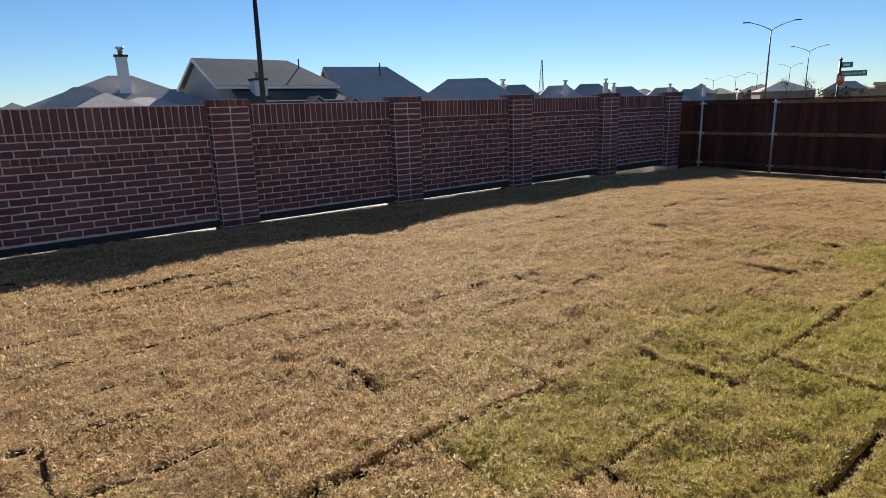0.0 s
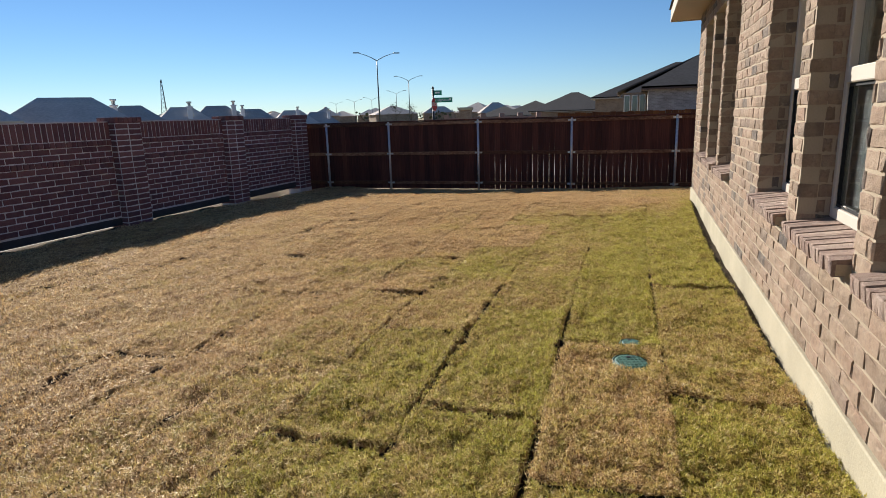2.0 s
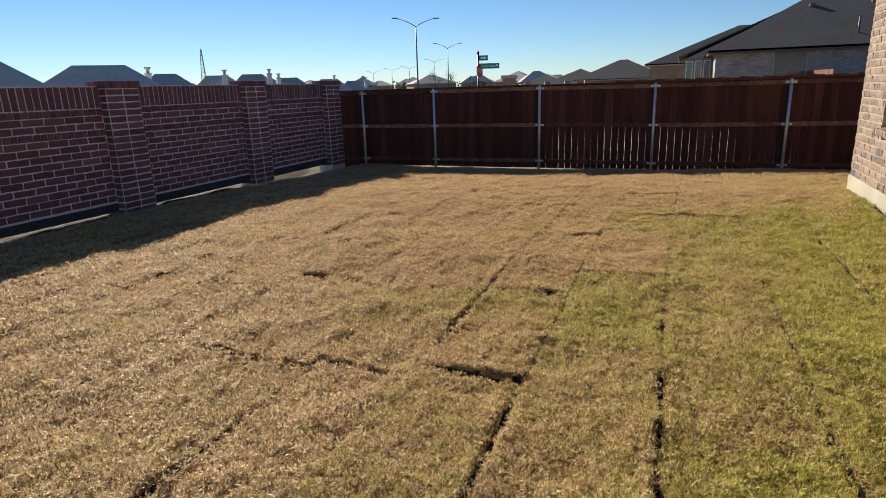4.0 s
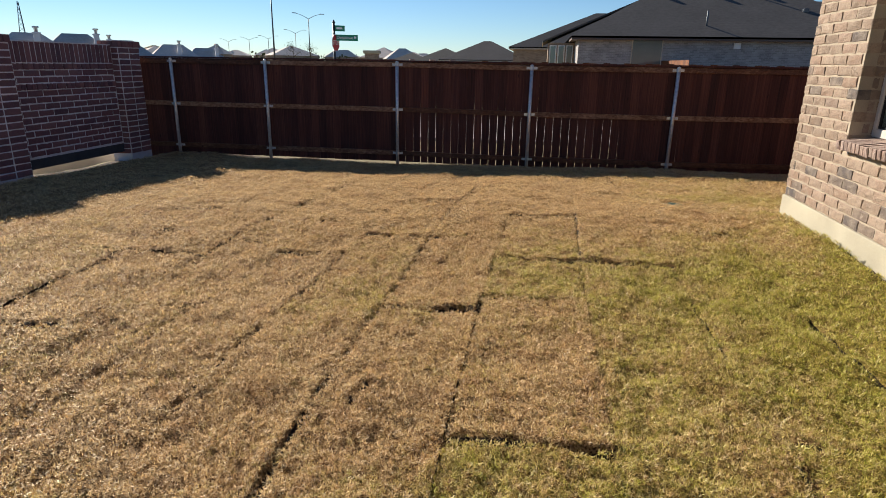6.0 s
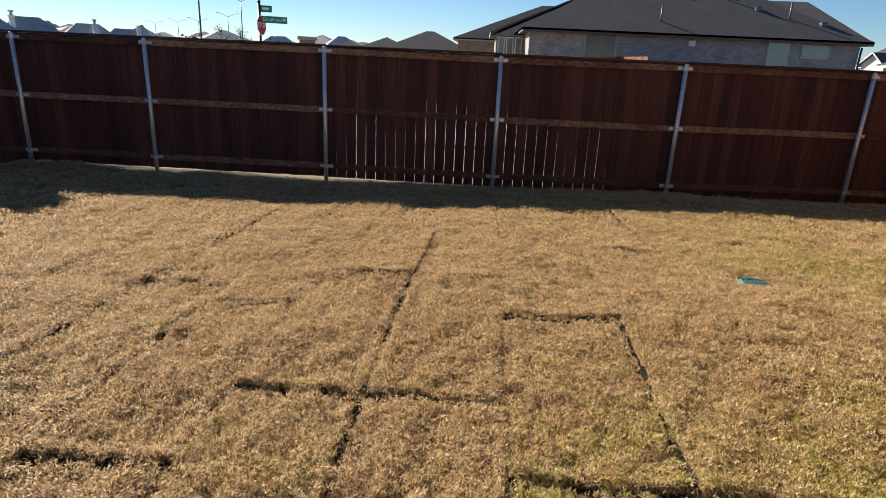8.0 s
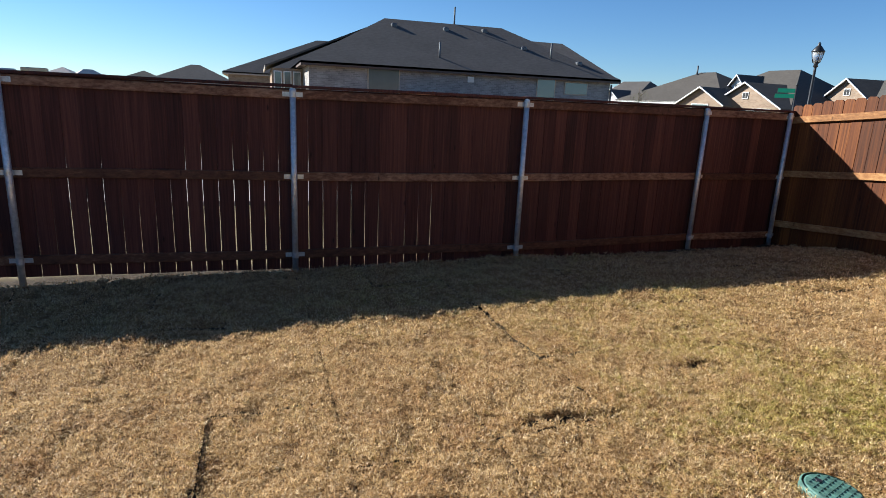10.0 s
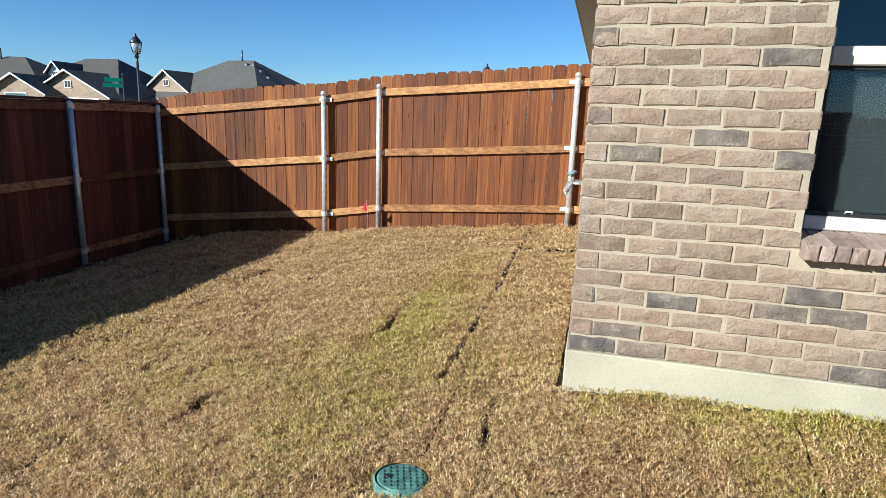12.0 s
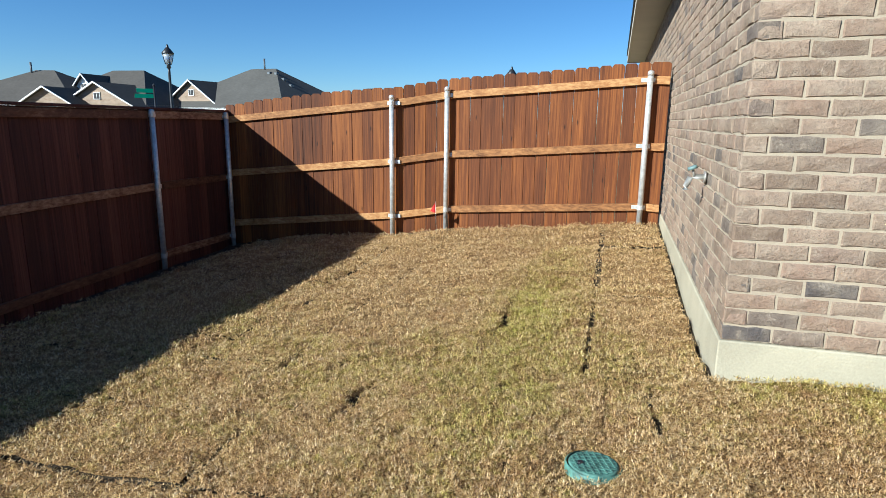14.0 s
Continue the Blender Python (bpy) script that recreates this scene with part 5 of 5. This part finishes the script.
def horizon():
    """Roofs and tree crowns on the skyline, too many to tell apart."""
    g = Geo()
    r = np.random.RandomState(5)
    for k in range(150):
        az, d = r.uniform(-75, 95), r.uniform(170, 420)
        x, y = on_ray(az, d, 5, 0)
        w, dp, e = r.uniform(9, 16), r.uniform(9, 13), r.uniform(2.6, 3.2)
        rd = e + r.uniform(2.0, 3.6)
        base = FAR_Z
        W, D = w / 2, dp / 2
        m = pose(x, y, base + (d - 170) * 0.009, 0, 0, az - 90 + r.uniform(-20, 20))
        b = Geo().add([(-W, -D, e), (W, -D, e), (W, D, e), (-W, D, e), (-W + D, 0, rd), (W - D if W > D else 0.1, 0, rd)], [(0, 1, 5, 4), (1, 2, 5), (2, 3, 4, 5), (3, 0, 4)]).moved(m)
        g.add(b.v, b.f)
    ob = solo("far_roofs", g, M_ROOFB, "brown-grey roofs of a distant housing estate", "houses", "stuff")
    g = Geo()
    r = np.random.RandomState(5)
    for k in range(150):
        az, d = r.uniform(-75, 95), r.uniform(170, 420)
        x, y = on_ray(az, d, 5, 0)
        w, dp, e = r.uniform(9, 16), r.uniform(9, 13), r.uniform(2.6, 3.2)
        r.uniform(2.0, 3.6)
        m = pose(x, y, FAR_Z + (d - 170) * 0.009, 0, 0, az - 90 + r.uniform(-20, 20))
        b = Geo().box(-w / 2 + .4, w / 2 - .4, -dp / 2 + .4, dp / 2 - .4, -6, e).moved(m)
        g.add(b.v, b.f)
    solo("far_walls", g, M_FARTAN, "tan walls of a distant housing estate", "houses", "stuff")
    r = np.random.RandomState(9)
    vs, n = [], 9000
    az, d = r.uniform(-80, 100, 260), r.uniform(200, 520, 260)
    cl = r.randint(260, size=n)
    ex = 5 + d * np.cos(np.radians(az))
    ey = d * np.sin(np.radians(az))
    c = np.stack([ex[cl], ey[cl], np.full(n, FAR_Z) + (d[cl] - 170) * 0.009 + 1.5], 1) + r.normal(0, 1, (n, 3)) * np.array([2.2, 2.2, 1.4])
    s = r.uniform(.4, 1.0, (n, 1))
    d1, d2 = r.normal(size=(n, 3)), r.normal(size=(n, 3))
    d1 /= np.linalg.norm(d1, axis=1, keepdims=True)
    d2 /= np.linalg.norm(d2, axis=1, keepdims=True)
    v = np.stack([c - d1 * s, c + d2 * s, c + d1 * s, c - d2 * s], 1).reshape(-1, 3)
    solo("far_trees", array_mesh("far_trees", v, np.arange(n * 4).reshape(-1, 4), M_LEAF, quads=True), None, "hazy belt of trees on the skyline", "trees", "stuff")


horizon()

# the pale path beyond the brick wall and the street beyond the fence
solo("pavement", Geo().box(-40, 60, 9.55, 11.2, -0.62, -0.42, .02), M_ROAD, "pale concrete path behind the brick wall", "pavement", "structure")
solo("street", Geo().box(21, 28, -120, 60, -0.6, -0.53), M_ROAD, "pale concrete street beyond the back fence", "road", "structure")


# ---- sod and grass ----
ROLL = 1.45
LIDS = ((4.09, -0.205, 0.10), (4.44, -0.20, 0.06), (11.485, -0.205, 0.10))
# edges of the strips of sod, and one cross joint of each strip from which the others follow
STRIPS = (-1.0, -0.40, 0.18, 0.80, 1.42, 2.00, 2.56, 3.10, 3.67, 4.35, 4.92, 5.50, 6.08, 6.66, 7.25, 7.84, 8.42)
CROSS = {0: (3.70, 5.66), 1: (4.33, 5.80, 7.26), 2: (3.32, 4.95, 6.42, 7.90, 9.32), 3: (2.95, 4.40, 5.80, 7.10, 8.58, 9.36, 10.70), 4: (2.29, 3.80, 5.32, 6.65, 8.36, 9.85, 11.35),
         5: (1.62, 3.40, 5.27, 6.62, 8.20, 9.85, 11.36), 6: (3.70, 5.18, 6.58, 7.95, 9.38), 7: (3.90, 5.25, 6.75, 8.20, 9.65, 11.13), 8: (6.40, 7.85), 9: (7.87, 9.30)}
# joints along the strips that have opened: strip edge, from, to, how far
OPEN = ((1, 3.55, 6.3, 0.5), (2, 1.6, 2.3, 0.7), (2, 2.3, 4.9, 1.05), (2, 4.9, 7.2, 0.6), (3, 1.2, 1.9, 0.9), (3, 1.9, 4.7, 1.3), (3, 4.7, 6.3, 0.6), (3, 9.4, 11.2, 0.4),
        (4, 1.0, 2.98, 1.25), (4, 2.98, 5.1, 0.75), (4, 8.3, 9.35, 0.45), (4, -1.0, 1.0, 0.7), (5, -0.6, 2.3, 0.55), (5, 5.4, 7.5, 0.8), (5, 8.45, 9.8, 0.6), (5, 9.9, 11.35, 0.75), (5, 11.35, 13.8, 0.2),
        (6, -0.3, 4.4, 0.6), (7, 0.4, 4.2, 0.5), (6, 7.2, 9.0, 0.8), (7, 9.4, 10.8, 0.5), (8, 5.1, 6.3, 0.4), (8, 7.4, 7.9, 0.7), (9, 6.5, 7.1, 0.9), (10, 6.4, 7.1, 0.7))
# cross joints that have opened: strip, at, how far
TORN = ((0, 3.70, 0.6), (0, 5.66, 0.9), (1, 4.33, 0.9), (1, 7.26, 0.5), (2, 3.32, 1.2), (2, 9.32, 0.9), (3, 2.95, 1.2), (3, 5.80, 0.7), (3, 7.10, 0.9), (3, 8.58, 0.4), (3, 9.36, 0.7),
        (3, 10.70, 0.5), (4, 2.29, 0.6), (4, 5.32, 0.9), (4, 6.65, 0.6), (4, 8.36, 0.5), (4, 9.85, 0.8), (4, 11.35, 0.8), (5, 1.62, 0.9), (5, 5.27, 0.8), (5, 6.62, 0.6), (5, 9.85, 0.7),
        (5, 11.36, 0.8), (6, 5.18, 0.7), (6, 9.38, 0.9), (7, 5.25, 0.9), (7, 6.75, 0.7), (7, 8.20, 0.8), (7, 11.13, 0.6), (8, 7.85, 0.5), (9, 7.87, 0.6))
# short tears inside the rolls
GOUGES = ((8.36, 1.75, 8.39, 1.55), (8.23, 1.88, 8.12, 1.86), (6.50, 0.72, 6.36, 0.48), (7.30, 1.93, 7.43, 1.89), (4.45, 0.12, 4.33, -0.22), (13.20, 4.10, 13.16, 3.69), (12.29, 0.62, 12.27, 0.14),
          (11.83, 1.28, 11.82, 1.17), (12.66, -0.62, 12.62, -0.76), (13.26, -0.85, 13.23, -1.13), (12.66, -0.36, 12.64, -0.78), (11.82, -0.14, 11.72, -0.44), (11.23, -0.44, 11.26, -0.84),
          (12.10, -1.67, 12.14, -2.0), (13.77, -1.95, 13.72, -2.34), (7.72, 3.79, 7.50, 3.82), (10.1, 0.35, 10.05, 0.1), (9.9, 4.6, 9.85, 4.3))
srng = np.random.RandomState(21)


def bend(x):
    """The strips bow a little towards the brick wall half way along the lawn."""
    return 0.085 * np.sin(np.pi * np.clip((np.asarray(x) - 3.2) / 9.0, 0, 1))


def vigour(x, y):
    """How green the turf is: greenest along the house, straw towards the wall and the fence."""
    x, y = np.asarray(x, float), np.asarray(y, float)
    v = np.interp(y, [-3.0, -0.9, -0.3, 0.5, 1.1, 1.8, 3.0, 4.5, 7.0, 9.0], [0.26, 0.72, 0.62, 0.48, 0.42, 0.31, 0.25, 0.21, 0.15, 0.10])
    v = v * (1 - 0.45 * step01(x, 9.0, 10.6)) * step01(x, -2.5, 0.5)
    v = v + 0.14 * np.exp(-((x - 6.5) / 2.0) ** 2 - ((y - 2.0) / 1.2) ** 2) + 0.34 * np.exp(-((x - 6.9) / 1.7) ** 2 - ((y + 0.7) / 0.7) ** 2)
    v = v + 0.38 * np.exp(-((x - 11.95) / 0.42) ** 2 - ((y + 2.9) / 2.4) ** 2) - 0.05 * step01(-y, -1.5, 0.4) * step01(x, 9.6, 11.0) * step01(y, -1.6, -0.8) + 0.20 * step01(-y, 0.66, 0.92) * step01(x, 8.0, 9.4) * step01(-x, -11.0, -10.8) * step01(y, -1.5, -1.05)
    return v + (vnoise(x, y, 1.1) - 0.5) * 0.22 + (vnoise(x, y, 5.0) - 0.5) * 0.20


# rolls that took better or worse than their neighbours: strip, a place along it, by how much
TONES = ((3, 2.0, 0.24), (3, 3.5, 0.22), (3, 5.0, 0.02), (2, 2.4, 0.20), (2, 4.2, 0.20), (2, 5.5, 0.02), (1, 3.6, -0.20), (1, 5.0, 0.10), (0, 3.0, 0.10), (0, 4.5, -0.16), (0, 6.2, 0.20),
         (1, 6.4, 0.16), (4, 4.5, 0.10), (5, 4.3, -0.05), (6, 5.8, 0.04), (5, 5.8, 0.04), (4, 5.9, -0.04), (7, 5.8, 0.05), (3, 6.4, 0.10), (3, 7.9, -0.14), (2, 7.1, 0.06), (2, 8.6, 0.06),
         (1, 8.0, 0.05), (4, 7.5, -0.12), (4, 9.1, -0.14), (5, 9.0, 0.05), (3, 9.0, 0.06), (5, 7.4, -0.10), (6, 8.6, -0.12))


def roll_tone(k, x0, x1):
    for j, x, v in TONES:
        if j == k and x0 <= x < x1:
            return v
    return srng.uniform(-0.10, 0.08)


def slab_list():
    """Every roll: its box, its strip (or None beside the house) and its tone."""
    out = []
    for k in range(len(STRIPS) - 1):
        y0, y1 = STRIPS[k], STRIPS[k + 1]
        cuts = list(CROSS.get(k, (srng.uniform(5, 6.4),)))
        while cuts[0] > -3.0:
            cuts.insert(0, cuts[0] - ROLL)
        while cuts[-1] < 16.1:
            cuts.append(min(cuts[-1] + ROLL, 16.12))
        for x0, x1 in zip(cuts, cuts[1:]):
            if x1 - x0 > 0.15:
                out.append((x0, x1, y0, y1, k, roll_tone(k, x0, x1)))
    for j in range(9):
        x0 = 10.985 + 0.575 * j
        y = -1.0 - srng.uniform(0, 0.5) * (j > 0)
        if y < -1.01:
            out.append((x0, x0 + 0.575, y, -1.0, None, 0.0))
        while y > -5.05:
            y1 = max(y - ROLL, -5.07)
            if y - y1 > 0.12 and x0 < 16.2:
                out.append((x0, min(x0 + 0.575, 16.32), y1, y, None, srng.uniform(-0.10, 0.08)))
            y = y1
    return out


def tears():
    """All opened joints as lines with a width."""
    out = [(x0, STRIPS[k], x1, STRIPS[k], w) for k, x0, x1, w in OPEN]
    out += [(x, STRIPS[k] + 0.02, x + 0.02, STRIPS[k + 1] - 0.02, -w * (1.15 if x > 5.5 else 1.05)) for k, x, w in TORN]
    out += [(a, b - float(bend(a)), c, d - float(bend(c)), -0.75) for a, b, c, d in GOUGES]
    out += [(11.56, -1.05, 11.56, -5.0, 0.55)]
    return out


SLABS, TEARS = slab_list(), tears()


def torn(x, y):
    """Depth of the opened joints and the height of the curled lips beside them; y runs along the straight plan."""
    dip, lip = np.zeros(np.shape(x)), np.zeros(np.shape(x))
    rag = (vnoise(x, y, 13) - 0.5) * 0.040 + (vnoise(x, y, 37) - 0.5) * 0.022
    for i, (p0, q0, p1, q1, w) in enumerate(TEARS):
        across, w = w < 0, abs(w)
        near = (x > min(p0, p1) - 0.2) & (x < max(p0, p1) + 0.2) & (y > min(q0, q1) - 0.2) & (y < max(q0, q1) + 0.2)
        if not near.any():
            continue
        a, b = x[near], y[near]
        e, f = p1 - p0, q1 - q0
        t = ((a - p0) * e + (b - q0) * f) / (e * e + f * f)
        s = np.clip(t, 0, 1)
        d = np.hypot(a - p0 - s * e, b - q0 - s * f) + rag[near] * 0.7
        along = vnoise(s * math.hypot(e, f) * 2.2 + i * 7.3, s * 0 + i, 1.0)
        wide = (0.017 if across else 0.013) * w * (0.45 + 1.0 * along)
        deep = 0.042 * min(1.0, 0.35 + w * 0.7) * step01(along * 0.9 + w * 0.45 + (0.2 if across else 0), 0.35, 0.85)
        dip[near] = np.maximum(dip[near], deep * np.exp(-(np.maximum(d, 0) / wide) ** 2))
        # the far edge of a cross joint has curled up
        curl = 0.026 * step01(a - p0, 0.0, 0.02) if across else 0.018
        lip[near] = np.maximum(lip[near], curl * w * (0.4 + 0.6 * along) * np.exp(-((d - wide - 0.024) / 0.030) ** 2))
    return dip, lip


def build_sod():
    px, pd, pl = [], [], []
    for i, (x0, x1, y0, y1, k, shift) in enumerate(SLABS):
        ax, bx, ay, by = x0 + 0.001, x1 - 0.001, y0 + 0.001, y1 - 0.001
        lx, ly = bx - ax, by - ay
        mx, my = (ax + bx) / 2, (ay + by) / 2
        s = np.clip((mx * 11.5 + (my + 0.4) * 2.3) / (11.5 ** 2 + 2.3 ** 2), 0, 1)
        dist = math.hypot(mx - s * 11.5, my - (-0.4 + 2.3 * s))
        dist = min(dist, math.hypot(mx - 11.6, my - 0.1))
        grid = 0.022 if dist < 2.4 else 0.035
        cx, cy = np.linspace(0, lx, max(6, int(lx / grid))), np.linspace(0, ly, max(6, int(ly / grid)))
        U, V = np.meshgrid(cx, cy, indexing="ij")
        X, Y = ax + U, ay + V
        lift = srng.uniform(-0.004, 0.010)
        tx, ty = srng.uniform(-0.012, 0.012), srng.uniform(-0.014, 0.014)
        faint = srng.uniform(0.002, 0.017, 4)

        def height(px_, py_, u_, v_):
            """Height of the turf, depth of the joints and the true place across the strip."""
            yy = py_ + (bend(px_) if k is not None else bend(px_) * step01(py_, -2.0, -1.0))
            z = land(px_, yy) + lift + tx * (u_ / lx - .5) + ty * (v_ / ly - .5)
            dip, lip = torn(px_, py_)
            for dist_, dp in ((u_, faint[0]), (lx - u_, faint[1]), (v_, faint[2]), (ly - v_, faint[3])):
                dip = np.maximum(dip, dp * np.exp(-(np.maximum(dist_, 0) / 0.014) ** 2))
            lumps = (vnoise(px_, yy * 1.6, 5) - .5) * 0.026 + (vnoise(px_, yy * 1.3, 13) - .5) * 0.023 + (vnoise(px_, yy, 27) - .5) * 0.010
            for qx, qy, qr in LIDS:
                lid = np.exp(-(((px_ - qx) ** 2 + (yy - qy) ** 2) / (qr + 0.06) ** 2) ** 2)
                z, lumps = z - (0.016 + lift) * lid, lumps * (1 - lid)
            return z + lip - dip + lumps, dip, yy
        Z, D, Y2 = height(X, Y, U, V)
        n, m = U.shape
        idx = np.arange(n * m).reshape(n, m)
        q = np.stack([idx[:-1, :-1], idx[1:, :-1], idx[1:, 1:], idx[:-1, 1:]], -1).reshape(-1, 4)
        vg = np.clip(vigour(X, Y2) + shift, 0, 0.8)
        vg = np.where(D > 0.020, -1.0, vg)
        me = array_mesh("sod_roll", np.stack([X, Y2, Z - 0.012], -1).reshape(-1, 3), q, M_SOD, vg.ravel(), True)
        me.polygons.foreach_set("use_smooth", [True] * len(me.polygons))
        part("sod_roll", me, None, ground)
        # blades on this roll
        dens, size = (41000, 0.60) if dist < 1.3 else ((23000, 0.76) if dist < 2.4 else ((11500, 1.0) if dist < 4.2 else (5200, 1.45)))
        if mx < 0.6:
            dens = dens * 0.5
        cnt = int(lx * ly * dens / 3)
        u, v = srng.uniform(0, lx, cnt), srng.uniform(0, ly, cnt)
        thin = vnoise(ax + u, ay + v, 5.0) * 0.4 + vnoise(ax + u, ay + v, 45.0) * 0.6
        keep = srng.rand(cnt) < 0.42 + 0.95 * thin
        u, v = u[keep], v[keep]
        bxs, bys = ax + u, ay + v
        zz, dip, yy = height(bxs, bys, u, v)
        clear = dip < 0.010 + srng.uniform(0, 0.030, len(u))
        for qx, qy, qr in LIDS:
            clear &= (bxs - qx) ** 2 + (yy - qy) ** 2 > (qr + 0.01) ** 2
        bxs, yy, zz = bxs[clear], yy[clear], zz[clear]
        px.append(np.stack([bxs, yy, zz - 0.008], 1))
        pd.append(np.full(len(bxs), size))
        pl.append(np.clip(vigour(bxs, yy) + shift, 0, 0.8))
    c, size, vg = np.concatenate(px), np.concatenate(pd), np.concatenate(pl)
    # tufts: the turf stands in small clumps with hollows between them
    tuft = (vnoise(c[:, 0], c[:, 1], 44.0) - 0.42) * 0.028 + (vnoise(c[:, 0] + 40, c[:, 1], 90.0) - 0.4) * 0.022
    c[:, 2] += srng.uniform(-0.006, 0.008, len(c)) + tuft
    k = 3
    c, size, vg = np.repeat(c, k, 0), np.repeat(size, k), np.repeat(vg, k)
    n = len(c)
    c = c + np.stack([srng.normal(0, 0.008, n) * size, srng.normal(0, 0.008, n) * size, np.zeros(n)], 1)
    a = srng.uniform(0, 2 * np.pi, n)
    tilt = np.radians(np.clip(srng.normal(62, 26, n) - 8 * vg, 5, 112))
    ln = srng.uniform(0.011, 0.025, n) * size ** 0.6 * (1 + 0.35 * vg)
    w = srng.uniform(0.0021, 0.0043, n) * size
    d = np.stack([np.cos(a) * np.sin(tilt), np.sin(a) * np.sin(tilt), np.cos(tilt)], 1)
    b2 = a + np.pi / 2 + srng.uniform(-.6, .6, n)
    s = np.stack([np.cos(b2), np.sin(b2), np.zeros(n)], 1) * w[:, None]
    tip = c + d * ln[:, None]
    verts = np.stack([c - s, c + s, tip + s * 0.4], 1).reshape(-1, 3)
    tris = np.arange(n * 3).reshape(-1, 3)
    me = array_mesh("grass", verts, tris, M_GRASS, np.repeat(vg, 3))
    tagged(new("grass", me), "short dormant straw-coloured lawn grass with green patches", "grass", kind="stuff")
    return n


BLADES = build_sod()
